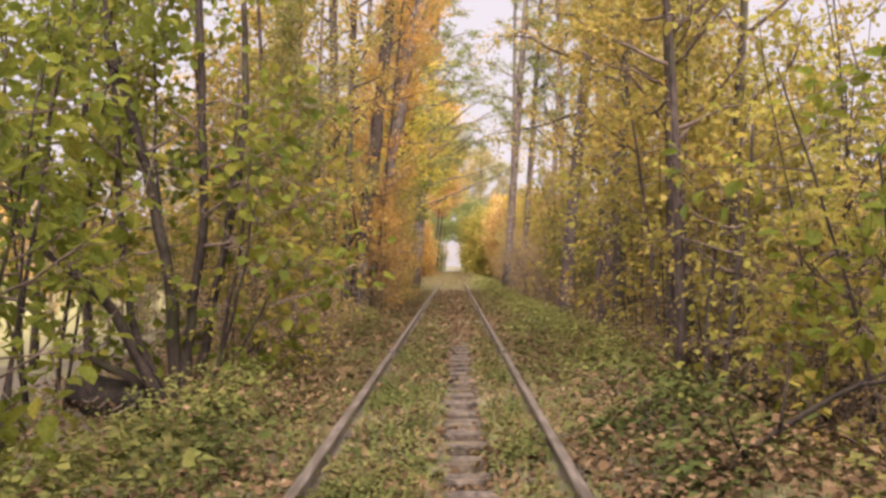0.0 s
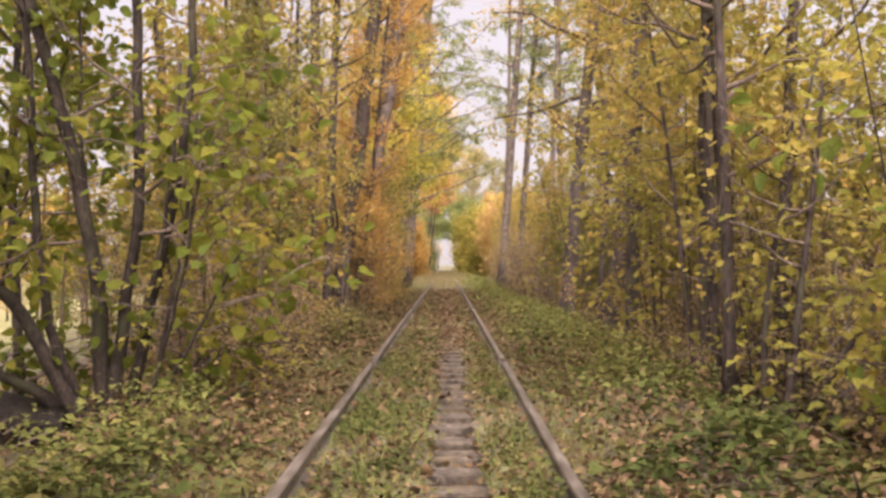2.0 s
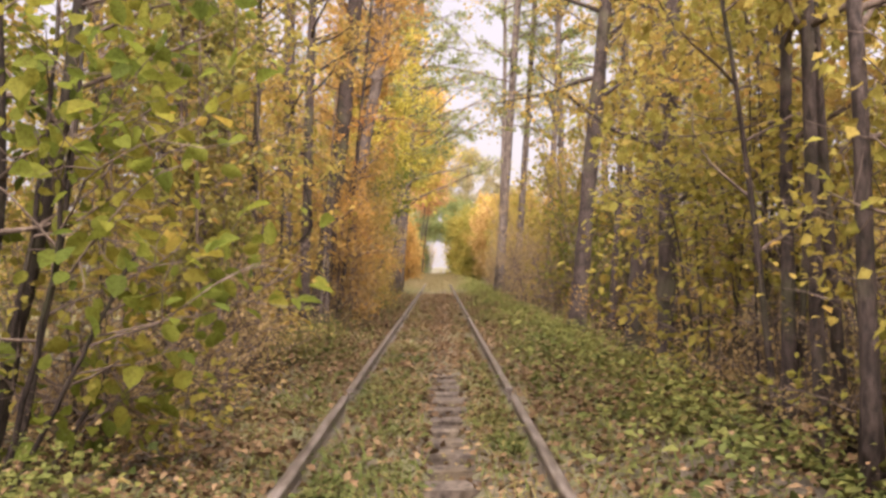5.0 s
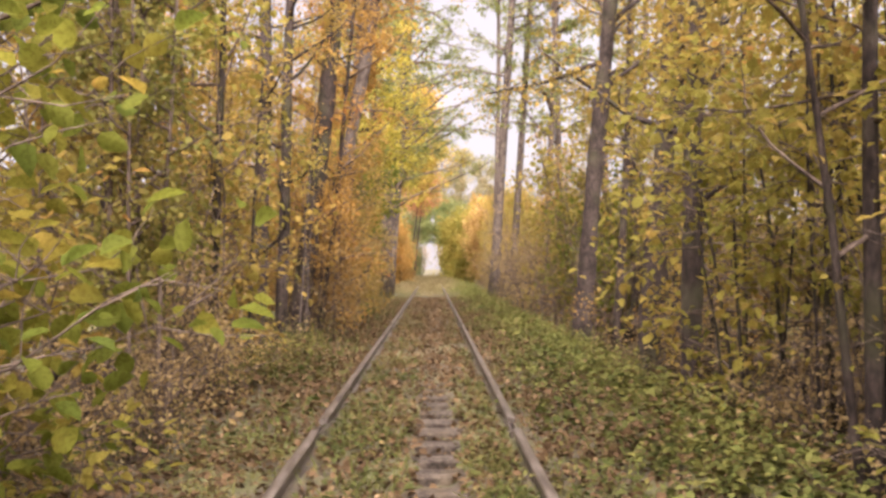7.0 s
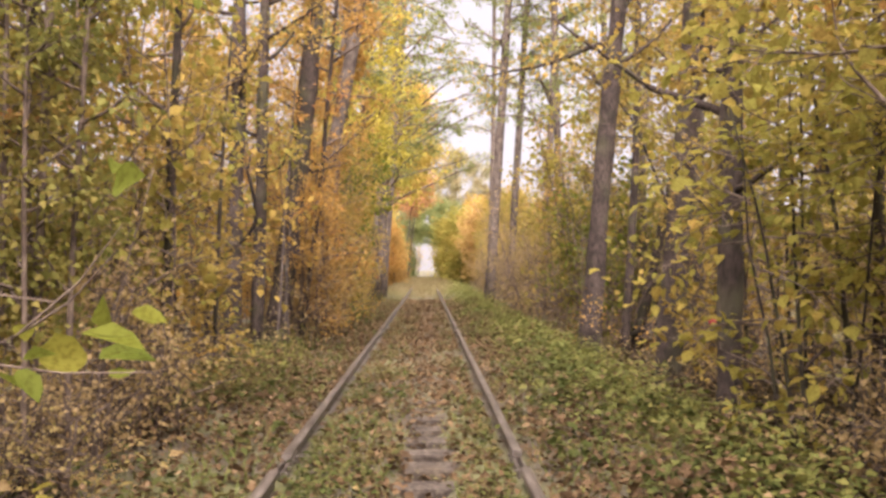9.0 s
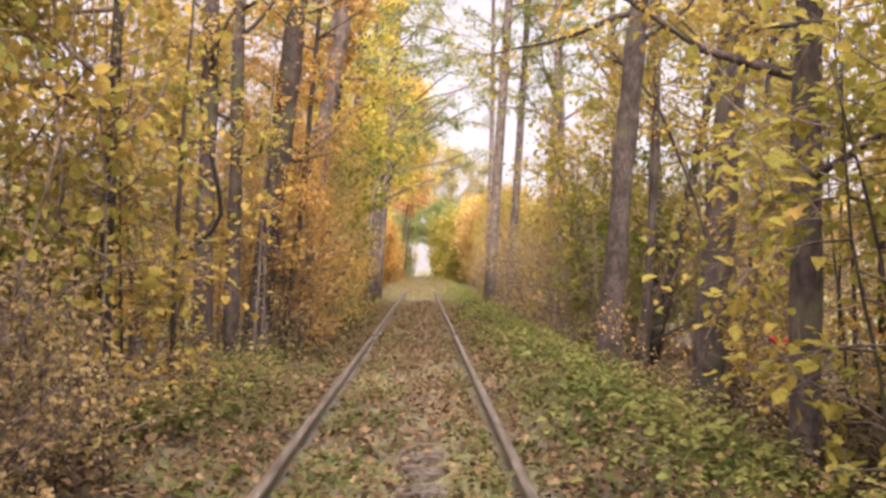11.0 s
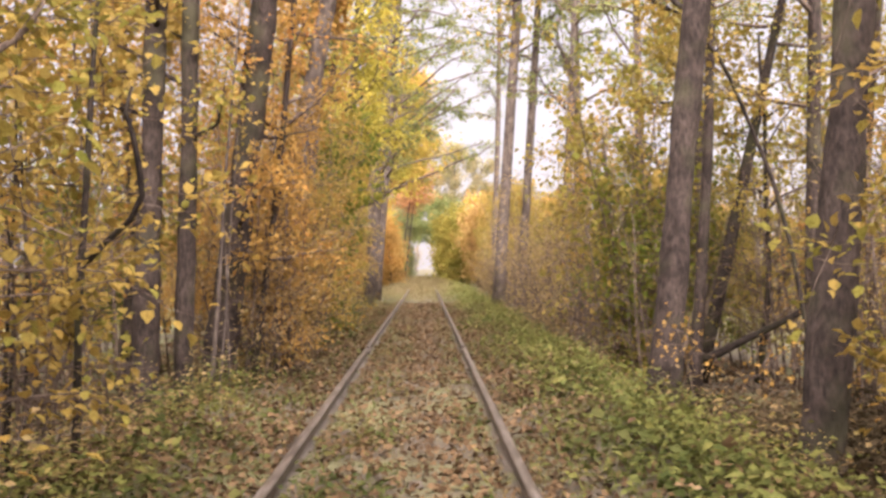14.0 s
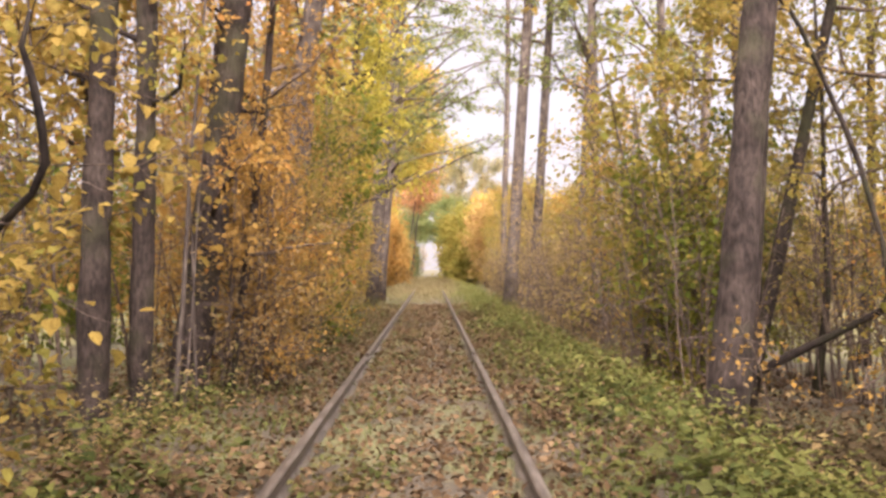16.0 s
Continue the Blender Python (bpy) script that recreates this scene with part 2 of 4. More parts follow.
rail_steel, soil = steel_material(), earth_material()
sleeper_wood = bark_material("weathered_sleeper", (0.025, 0.02, 0.016), (0.105, 0.085, 0.068), (0.075, 0.058, 0.038), 1.0, 20, 0.9)

# ---- builders ----
def mesh_of(name, verts, faces, material, smooth=True):
    me = bpy.data.meshes.new(name)
    me.from_pydata([tuple(v) for v in verts], [], faces)
    me.materials.append(material)
    if smooth:
        me.polygons.foreach_set("use_smooth", [True] * len(me.polygons))
    me.update()
    return me


def part(name, mesh, parent, label=""):
    ob = new(name, mesh)
    ob.parent = parent
    return tagged(ob, label)


def thing(name, x, y, z, label, category, group=""):
    ob = new(name)
    ob.location = (x, y, z)
    ob.empty_display_size = 0.1
    return tagged(ob, label, category, group)


def unit(v):
    v = np.asarray(v, float)
    return v / (np.linalg.norm(v, axis=-1, keepdims=True) + 1e-9)


class Tubes:
    """Tapered branches, gathered into one mesh."""

    def __init__(self):
        self.v, self.f = [], []

    def add(self, pts, radii, sides=6, knobbly=0.0, rng=None):
        pts, radii = np.asarray(pts, float), np.asarray(radii, float)
        tan = unit(np.gradient(pts, axis=0))
        ref = np.array([0.31, 0.95, 0.05])
        a = unit(np.cross(tan, ref))
        b = np.cross(tan, a)
        ang = np.linspace(0, 2 * np.pi, sides, endpoint=False)
        ring = a[:, None] * np.cos(ang)[None, :, None] + b[:, None] * np.sin(ang)[None, :, None]
        r = radii[:, None] * np.ones(sides)[None]
        if knobbly:
            r = r * (1 + knobbly * rng.standard_normal(r.shape))
        v = pts[:, None] + ring * r[..., None]
        o, n = len(self.v), len(pts)
        self.v.extend(map(tuple, v.reshape(-1, 3)))
        for i in range(n - 1):
            for j in range(sides):
                k = (j + 1) % sides
                self.f.append((o + i * sides + j, o + i * sides + k, o + (i + 1) * sides + k, o + (i + 1) * sides + j))
        if sides > 3:
            self.f.append(tuple(o + (n - 1) * sides + j for j in range(sides)))
            self.f.append(tuple(o + j for j in reversed(range(sides))))

    def mesh(self, name, material):
        return mesh_of(name, self.v, self.f, material)


OUTLINES = {
    # along the leaf, across it, lift of the edges
    "plain": [(0, 0, 0), (0.45, 0.5, 0.14), (1, 0, -0.1), (0.45, -0.5, 0.14)],
    "round": [(0, 0, 0), (0.1, 0.3, 0.06), (0.42, 0.5, 0.12), (0.76, 0.33, 0.06), (1, 0, -0.16), (0.76, -0.33, 0.06), (0.42, -0.5, 0.12), (0.1, -0.3, 0.06)],
    "broad": [(0, 0, 0), (0.22, 0.42, 0.1), (0.62, 0.46, 0.12), (1, 0, -0.16), (0.62, -0.46, 0.12), (0.22, -0.42, 0.1)],
}


def leaves(name, at, along, length, material, rng, wide=0.75, outline="plain", flat=0.6):
    """Folded leaves in one mesh. at, along: n x 3; length: n."""
    at, along, length = np.asarray(at, float), unit(along), np.asarray(length, float)
    n = len(at)
    up = unit(np.array([0, 0, 1.0]) * flat + rng.standard_normal((n, 3)) * (1 - flat) * 1.2)
    side = unit(np.cross(along, up))
    lift = np.cross(side, along)
    shape = OUTLINES[outline]
    k = len(shape)
    w = length * wide * rng.uniform(0.8, 1.2, n)
    v = np.empty((n, k, 3))
    for j, (u, s, h) in enumerate(shape):
        uneven = rng.uniform(0.72, 1.25, n) if k < 8 else rng.uniform(0.86, 1.14, n)
        v[:, j] = at + along * (u * length * (1 + 0.12 * (uneven - 1)))[:, None] + side * (s * w * uneven)[:, None] + lift * (h * w * rng.uniform(0.3, 2.2, n))[:, None]
    half = k // 2
    one = [tuple(range(half + 1)), (0, *range(half, k))]
    m = len(one[0])
    faces = (np.arange(n)[:, None, None] * k + np.array(one)[None]).reshape(-1)
    me = bpy.data.meshes.new(name)
    me.vertices.add(n * k)
    me.vertices.foreach_set("co", v.reshape(-1))
    me.loops.add(len(faces))
    me.loops.foreach_set("vertex_index", faces.astype(np.int32))
    me.polygons.add(n * 2)
    me.polygons.foreach_set("loop_start", np.arange(0, n * 2 * m, m, dtype=np.int32))
    me.materials.append(material)
    me.update(calc_edges=True)
    return me


def bend(rng, start, way, length, steps, wander, rise=0.0):
    """A wandering line from start; rise bends it up (or, below zero, down)."""
    p, d = np.array(start, float), unit(way)
    out = [p.copy()]
    for _ in range(steps):
        d = unit(d + rng.standard_normal(3) * wander + np.array([0, 0, rise]))
        p = p + d * (length / steps)
        out.append(p.copy())
    return np.array(out)


def on_line(pts, u):
    """Place and way at the share u of a line."""
    s = np.clip(u, 0, 0.999) * (len(pts) - 1)
    i = int(s)
    return pts[i] + (pts[i + 1] - pts[i]) * (s - i), unit(pts[i + 1] - pts[i])


def boughs(rng, stem, r_stem, lo, hi, count, reach, rise, tubes, twigs, tips, toward=None, shape=0.5, twig_count=5, steep=(0.1, 0.7)):
    """Limbs and twigs along a stem; leaf places go to tips as (place, way)."""
    for k in range(count):
        u = lo + (hi - lo) * (k + rng.random()) / count
        p, d = on_line(stem, u)
        a = rng.uniform(0, 2 * math.pi)
        out = np.array([math.cos(a), math.sin(a), 0.0])
        if toward is not None:
            out = unit(out + np.array([toward[0], toward[1], 0]) * rng.uniform(0, 1.3))
        prof = shape + (1 - shape) * math.sin(math.pi * (0.15 + 0.8 * (u - lo) / max(hi - lo, 1e-6)))
        ln = reach * prof * rng.uniform(0.6, 1.15)
        limb = bend(rng, p, out + np.array([0, 0, rng.uniform(*steep)]), ln, 5, 0.16, rise)
        r = min(r_stem * (1 - u) * 0.7 + 0.006, 0.012 + 0.016 * ln)
        tubes.add(limb, np.linspace(r, r * 0.25, 6), 5 if r_stem > 0.03 else 3)
        for _ in range(twig_count):
            w = rng.uniform(0.25, 1)
            q, e = on_line(limb, w)
            tw = bend(rng, q, e + rng.standard_normal(3) * 0.7, ln * rng.uniform(0.25, 0.5), 2, 0.24, -0.03)
            twigs.add(tw, np.linspace(0.005, 0.002, 3), 3)
            tips.append(tw)
        tips.append(limb[2:])


def leaf_places(rng, tips, count, jitter, droop=0.35):
    at, way = [], []
    pick = rng.integers(0, len(tips), count)
    for i in pick:
        p, d = on_line(tips[i], rng.uniform(0.1, 1) if len(tips[i]) > 1 else 0)
        at.append(p)
        way.append(d)
    at, way = np.array(at), np.array(way)
    off = rng.standard_normal((count, 3)) * jitter
    return at + off, unit(way * 0.5 + unit(off) * 0.8 + np.array([0, 0, -droop]) + rng.standard_normal((count, 3)) * 0.35)


def ground_height(x, y):
    x, y = np.asarray(x, float), np.asarray(y, float)
    out = np.clip((np.abs(x) - 1.5) / 2.0, 0, 1)
    wave = np.sin(x * 1.7 + y * 0.6) * 0.03 + np.sin(y * 1.3 - x * 0.8) * 0.03 + np.sin(x * 0.35 + 1) * np.sin(y * 0.21) * 0.12
    rise = 0.10 * np.clip((np.abs(x) - 1.1) / 0.8, 0, 1) + 0.08 * np.exp(-((x - 1.9) / 0.6) ** 2)
    bare = np.exp(-((x - 0.17) / 0.18) ** 4) * np.clip((17 - y) / 4, 0, 1)
    side = np.clip((np.abs(x) - 1.95) / 0.7, 0, 1)
    fall = side * side * (3 - 2 * side)
    return wave * (0.12 + 0.88 * out) + rise + 0.022 - 0.115 * bare - 0.27 * fall

# ---- ground and track ----
def build_ground():
    xs = np.concatenate([-np.geomspace(400, 9, 22), np.concatenate([np.arange(-8.5, -1.4, 0.25), np.arange(-1.4, 1.4, 0.07), np.arange(1.4, 8.6, 0.25)]), np.geomspace(9, 400, 22)])
    ys = np.concatenate([np.array([-300, -120, -50, -20]), np.arange(-8, 40, 0.3), np.arange(40, 120, 2.0), np.geomspace(121, 600, 14)])
    gx, gy = np.meshgrid(xs, ys)
    rng = np.random.default_rng(3)
    near = np.clip(1 - (np.abs(gx) - 8) / 8, 0, 1)
    gz = ground_height(gx, gy) * near + rng.normal(0, 0.012, gx.shape) * near - 0.15 * (1 - near)
    n, m = gx.shape
    verts = np.stack([gx, gy, gz], -1).reshape(-1, 3)
    faces = [(i * m + j, i * m + j + 1, (i + 1) * m + j + 1, (i + 1) * m + j) for i in range(n - 1) for j in range(m - 1)]
    ob = new("ground", mesh_of("ground", verts, faces, soil))
    tagged(ob, "brown forest soil with moss and rotting leaves", "ground", kind="structure")


RAIL_X, RAIL_TOP = 0.797, 0.16


def rail_mesh(y0, y1):
    # half section of a flat-bottomed rail, mirrored
    half = [(0.0, 0.0), (0.012, -0.001), (0.026, -0.004), (0.034, -0.012), (0.0355, -0.034), (0.028, -0.042), (0.0085, -0.052), (0.008, -0.12), (0.02, -0.131), (0.06, -0.142), (0.06, -0.152)]
    section = half + [(-x, z) for x, z in reversed(half[1:])]
    ys = np.arange(y0, y1 + 0.01, 0.5)
    rng = np.random.default_rng(int(abs(y0) * 10) + 5)
    verts, k = [], len(section)
    for y in ys:
        dx, dz = rng.normal(0, 0.0015), rng.normal(0, 0.0015)
        verts += [(x + dx, y, z + dz) for x, z in section]
    faces = [(i * k + j, i * k + (j + 1) % k, (i + 1) * k + (j + 1) % k, (i + 1) * k + j) for i in range(len(ys) - 1) for j in range(k)]
    faces += [tuple(reversed(range(k))), tuple((len(ys) - 1) * k + j for j in range(k))]
    return mesh_of("rail", verts, faces, rail_steel, smooth=False)


def box_mesh(name, sx, sy, sz, material, bevel=0.006, rng=None, rough=0.0):
    bm = bmesh.new()
    bmesh.ops.create_cube(bm, size=1)
    bmesh.ops.scale(bm, vec=(sx, sy, sz), verts=bm.verts)
    bmesh.ops.bevel(bm, geom=bm.edges[:], offset=bevel, segments=1, affect="EDGES")
    if rng is not None:
        for v in bm.verts:
            v.co += Vector(rng.normal(0, rough, 3))
    me = bpy.data.meshes.new(name)
    bm.to_mesh(me)
    bm.free()
    me.materials.append(material)
    return me


def build_rails():
    plate = box_mesh("fishplate", 0.018, 0.7, 0.062, rail_steel, 0.004)
    bolt = box_mesh("bolt", 0.022, 0.03, 0.03, rail_steel, 0.007)
    for side, joints in ((-1, (-12.28, 0.22, 12.72, 25.22, 37.72, 50.22)), (1, (-12.3, 0.2, 12.7, 25.2, 37.7, 50.2))):
        x = side * RAIL_X
        ends = list(joints) + [160.0]
        for a, b in zip(ends[:-1], ends[1:]):
            r = thing("rail", x, a, RAIL_TOP, "rusty brown steel railway rail with a dull worn head", "rail", "rails of the track")
            part("rail_bar", rail_mesh(0.006, b - a - 0.006), r)
            if b < 60:
                for s in (-1, 1):
                    pl = part("fishplate", plate, r, "rusty bolted joint plate")
                    pl.location = (s * 0.024, b - a, -0.086)
                    for q in (-0.26, -0.09, 0.09, 0.26):
                        bo = part("bolt", bolt, pl)
                        bo.location = (s * 0.012, q, 0)


def build_sleepers():
    rng = np.random.default_rng(8)
    kinds = [box_mesh("sleeper_beam", 2.6, 0.235, 0.15, sleeper_wood, 0.012, rng, 0.008) for _ in range(5)]
    for i in range(120):
        y = -2.07 + 0.5 * i + rng.normal(0, 0.02)
        s = new("sleeper", kinds[i % 5])
        s.location = (rng.normal(0, 0.02), y, -0.075 + rng.normal(0.0, 0.006))
        s.rotation_euler = (rng.normal(0, 0.01), 0, rng.normal(0, 0.012) + (math.pi if i % 2 else 0))
        tagged(s, "grey weathered wooden sleeper half buried in leaves", "sleeper", "sleepers under the rails")


build_ground()
build_rails()
build_sleepers()

# ---- trees and shrubs ----
def stuff_part(name, mesh, parent, label=""):
    return tagged(part(name, mesh, parent, label), kind="stuff")


def tree(name, x, y, label, category, group, seed, stems, leaf, bark, leaf_count, leaf_size, lo=0.25, reach=1.2, limbs=12,
         rise=0.05, jitter=0.09, toward=None, shape=0.5, outline="plain", twig_count=5, knob=0.03, wide=0.75, droop=0.35, hi=0.98, singles=0, steep=(0.1, 0.7), flat=0.6, shapes=()):
    """stems: a list of (dx, dy, height, radius, lean x, lean y, wander); shapes: stems given as (radius, points across and up)."""
    rng = np.random.default_rng(seed)
    z = float(ground_height(x, y)) - 0.05
    t = thing(name, x, y, z, label, category, group)
    fine, tips = Tubes(), []
    lines = []
    for dx, dy, h, r, lx, ly, wander in stems:
        steps = max(8, int(h * 1.6))
        lines.append((bend(rng, (dx, dy, 0), (lx, ly, 1), h * math.hypot(1, math.hypot(lx, ly)), steps, wander, 0.015), h, r))
    for r, pts in shapes:
        pts = np.array(pts, float)
        k = 4 * (len(pts) - 1)
        u = np.linspace(0, len(pts) - 1, k + 1)
        px, pz = np.interp(u, np.arange(len(pts)), pts[:, 0]), np.interp(u, np.arange(len(pts)), pts[:, 1])
        for q in (px, pz):
            q[1:-1] = (q[:-2] + q[1:-1] * 2 + q[2:]) / 4
        py = np.cumsum(rng.normal(rng.normal(0, 0.03), 0.015, k + 1))
        lines.append((np.stack([px + rng.normal(0, 0.008, k + 1), py, pz], -1), float(pts[-1, 1]), r))
    for line, h, r in lines:
        steps = len(line) - 1
        rad = r * (np.linspace(1.15, 0.62, steps + 1) if shapes else np.linspace(1, 0.35, steps + 1))
        rad = rad + 0.45 * r * np.exp(-np.linspace(0, h, steps + 1) / 0.18)
        tb = Tubes()
        if r > 0.1:
            # buttressed foot, bulges and slight bends, on a closer-set line
            u = np.linspace(0, 1, steps * 3 + 1)
            line_fine = np.stack([np.interp(u, np.linspace(0, 1, steps + 1), line[:, k]) for k in range(3)], -1)
            swell = 1 + 0.05 * np.sin(u * h * 2.3 + seed) + 0.04 * np.sin(u * h * 5.1 + seed * 2)
            flare = 0.5 * np.exp(-u * h / 0.22)
            tb.add(line_fine, r * (1 - 0.62 * u + flare) * swell, 14, 0.045, rng)
        else:
            tb.add(line, rad, 10 if r > 0.05 else 7, knob, rng)
        part("trunk" if len(lines) == 1 else "stem", tb.mesh("stem", bark), t)
        if limbs and r > 0.1:
            for k in range(limbs):
                own = Tubes()
                u = lo + (hi - lo) * k / limbs
                boughs(rng, line, r, u, u + (hi - lo) / limbs, 1, reach, rise, own, fine, tips, toward, shape, twig_count)
                part("limb", own.mesh("limb", bark), t)
        elif limbs:
            boughs(rng, line, r, lo, hi, limbs, reach, rise, fine, fine, tips, toward, shape, twig_count, steep)
    if limbs:
        stuff_part("twig_growth", fine.mesh("twig_growth", bark_twig), t)
        if leaf_count:
            at, way = leaf_places(rng, tips, leaf_count, jitter, droop)
            at[:, 2] = np.maximum(at[:, 2], 0.08)
            if singles:
                # the leaves nearest the track, each by itself
                near = np.argsort(at[:, 1] - 0.4 * at[:, 0] + 0.6 * np.abs(at[:, 2] - 1.8))[:singles * 3:3]
                kinds = [leaves("leaf", np.zeros((1, 3)), [(1, 0, 0)], [1.0], leaf_hazel_single, rng, w, "round") for w in (0.7, 0.8, 0.65, 0.75, 0.85)]
                for i in near:
                    lf = part("leaf", kinds[i % 5], t)
                    turn = Vector(way[i]).to_track_quat("X", "Z").to_matrix().to_4x4()
                    lf.matrix_local = Matrix.Translation(at[i]) @ turn @ Matrix.Rotation(rng.normal(0, 0.5), 4, "X") @ Matrix.Scale(float(leaf_size * rng.uniform(0.7, 1.25)), 4)
                at, way = np.delete(at, near, 0), np.delete(way, near, 0)
                leaf_count = len(at)
            stuff_part("crown", leaves("crown", at, way, leaf_size * rng.uniform(0.55, 1.25, leaf_count), leaf, rng, wide, outline, flat), t)
    return t


def one(h, r, lx=0, ly=0, wander=0.03):
    return [(0, 0, h, r, lx, ly, wander)]


def clump(seed, count, h, r, spread, lean):
    g = np.random.default_rng(seed)
    out = []
    for _ in range(count):
        a = g.uniform(0, 6.28)
        q = g.uniform(0.2, 1)
        out.append((math.cos(a) * spread * q, math.sin(a) * spread * q, h * g.uniform(0.6, 1.1), r * g.uniform(0.6, 1.2),
                    math.cos(a) * lean * q, math.sin(a) * lean * q, 0.05))
    return out


TRACKSIDE = "trees along the track"
# the many-stemmed hazel by the track
tree("hazel_bush", -2.62, 8.9, "many-stemmed hazel with broad green and yellow leaves", "shrub", "", 11, [],
     leaf_hazel, bark_hazel, 1250, 0.128, 0.52, 1.0, 8, outline="round", jitter=0.1, twig_count=4, toward=(0.7, 0.6), singles=260,
     shapes=[(0.066, [(-0.05, 0), (-0.07, 0.3), (-0.14, 1.4), (-0.38, 2.5), (-0.66, 3.45), (-1.0, 4.9)]), (0.055, [(-0.1, 0), (-0.3, 0.5), (-0.56, 1.12), (-0.84, 1.45), (-1.15, 1.75), (-1.6, 2.4)]),
             (0.042, [(-0.12, 0), (-0.36, 0.6), (-0.54, 1.15), (-0.6, 2.0), (-0.62, 3.0), (-0.78, 4.5)]), (0.055, [(0, 0), (0, 0.45), (0.06, 1.2), (0.18, 1.95), (0.16, 3.4), (0.1, 5.0)]),
             (0.05, [(0.08, 0), (0.13, 0.45), (0.28, 1.4), (0.46, 2.35), (0.55, 3.3), (0.5, 4.6)]), (0.02, [(0.12, 0), (0.33, 0.6), (0.55, 1.7), (0.68, 2.8)]),
             (0.018, [(0.14, 0), (0.42, 0.6), (0.7, 1.5), (0.85, 2.3)]), (0.016, [(0.15, 0), (0.5, 0.5), (0.85, 1.1), (1.15, 1.6)]), (0.05, [(-0.1, 0.05), (-0.45, 0.42), (-0.75, 0.58), (-1.1, 0.72)]),
             (0.02, [(-0.02, 0), (-0.1, 1.2), (-0.3, 2.4), (-0.35, 3.8)]), (0.02, [(0.2, 0), (0.45, 0.35), (0.7, 0.85)]), (0.02, [(0.1, 0), (0.25, 1.0), (0.42, 2.0), (0.5, 3.2)])])
# two slim hazels whose boughs hang in front of and behind it
tree("hazel_sapling", -3.8, 7.3, "slim hazel with broad green leaves", "shrub", "hazels", 12, clump(3, 4, 4.6, 0.028, 0.3, 0.25),
     leaf_hazel, bark_hazel, 850, 0.12, 0.3, 1.0, 7, outline="round", jitter=0.1, toward=(-0.3, 0.3))
tree("hazel_sapling", -2.8, 4.75, "slim hazel with large green leaves over the verge", "shrub", "hazels", 18, clump(8, 4, 3.8, 0.022, 0.3, 0.2),
     leaf_hazel, bark_hazel, 900, 0.12, 0.15, 0.95, 8, outline="round", jitter=0.07, steep=(-0.1, 0.3), flat=0.85, droop=0.1)
tree("hazel_sapling", -4.6, 10.2, "slim hazel with green and yellow leaves", "shrub", "hazels", 13, clump(4, 4, 5.5, 0.03, 0.4, 0.25),
     leaf_hazel, bark_hazel, 3000, 0.11, 0.2, 1.3, 9, outline="round", jitter=0.1)
tree("hazel_sapling", 2.85, 5.6, "slim hazel with large green leaves", "shrub", "hazels", 14, clump(6, 4, 3.6, 0.02, 0.3, 0.2),
     leaf_hazel, bark_hazel, 800, 0.12, 0.12, 0.9, 8, outline="round", jitter=0.07, steep=(-0.1, 0.3), flat=0.85, droop=0.1)
for x, y, seed in ((-4.7, 11.6, 15), (-6.4, 13.6, 16), (-5.6, 9.2, 17)):
    tree("tree", x, y, "slim tree with a green and yellow crown behind the hazels", "tree", TRACKSIDE, seed, one(8.5, 0.06, 0.02), leaf_hazel, bark_hazel, 3600, 0.1, 0.3, 2.0, 18, outline="round")
# dark slender column of small leaves
tree("slender_shrub", -2.0, 11.5, "slender dark olive shrub with small dense leaves", "shrub", "", 21,
     [(0, 0, 6.2, 0.03, 0.0, 0, 0.02), (0.14, 0.1, 5.6, 0.022, 0.01, 0, 0.02), (-0.16, -0.05, 5.4, 0.022, -0.02, 0, 0.02), (0.05, -0.2, 4.6, 0.018, 0.02, -0.03, 0.02), (-0.1, 0.25, 5.8, 0.02, -0.01, 0.02, 0.02)],
     leaf_dark, bark_twig, 9000, 0.055, 0.16, 0.42, 26, 0.12, 0.06, shape=0.8, twig_count=5)
# trunks to the left of the track
tree("young_tree", -2.3, 14.9, "young tree with a dark stem and golden leaves", "tree", TRACKSIDE, 221, one(6.0, 0.062, 0.02, 0, 0.02), leaf_gold, bark_hazel, 1500, 0.08, 0.34, 1.2, 14)
tree("young_tree", -2.75, 13.2, "young tree with a dark thin trunk and yellow-green leaves", "tree", TRACKSIDE, 22, one(6.5, 0.055, 0.02),
     leaf_olive, bark_grey, 2600, 0.095, 0.2, 1.3, 16)
tree("tree", -2.68, 19.4, "dark trunk with a paler twin stem and golden leaves", "tree", TRACKSIDE, 23,
     [(0, 0, 14, 0.13, 0.035, 0, 0.012), (0.3, 0.25, 13, 0.102, 0.03, 0, 0.012)], leaf_gold, bark_grey, 6400, 0.066, 0.22, 1.4, 18, toward=(0.0, -0.4), hi=0.75)
tree("tree", -2.34, 20.9, "thick dark-barked tree leaning over the verge with orange leaves", "tree", TRACKSIDE, 24,
     [(0, 0, 14, 0.19, 0.13, 0, 0.012), (0.36, 0.3, 11, 0.05, 0.15, 0, 0.02)], leaf_orange, bark_grey, 9000, 0.064, 0.13, 1.3, 26, toward=(0.1, -0.5), hi=0.75)
tree("tree", -2.5, 24.4, "leaning tree with pale patches and an orange crown over the track", "tree", TRACKSIDE, 25,
     one(14, 0.18, 0.2, 0, 0.012), leaf_orange, bark_pine, 6000, 0.075, 0.42, 1.7, 26, toward=(-0.3, 0.2), hi=0.8)
tree("tree", -2.2, 26.2, "pale-barked tree with yellow leaves", "tree", TRACKSIDE, 26,
     one(15, 0.15, 0.10), leaf_orange, bark_pine, 3600, 0.12, 0.3, 1.5, 20, toward=(-0.4, 0), hi=0.8)
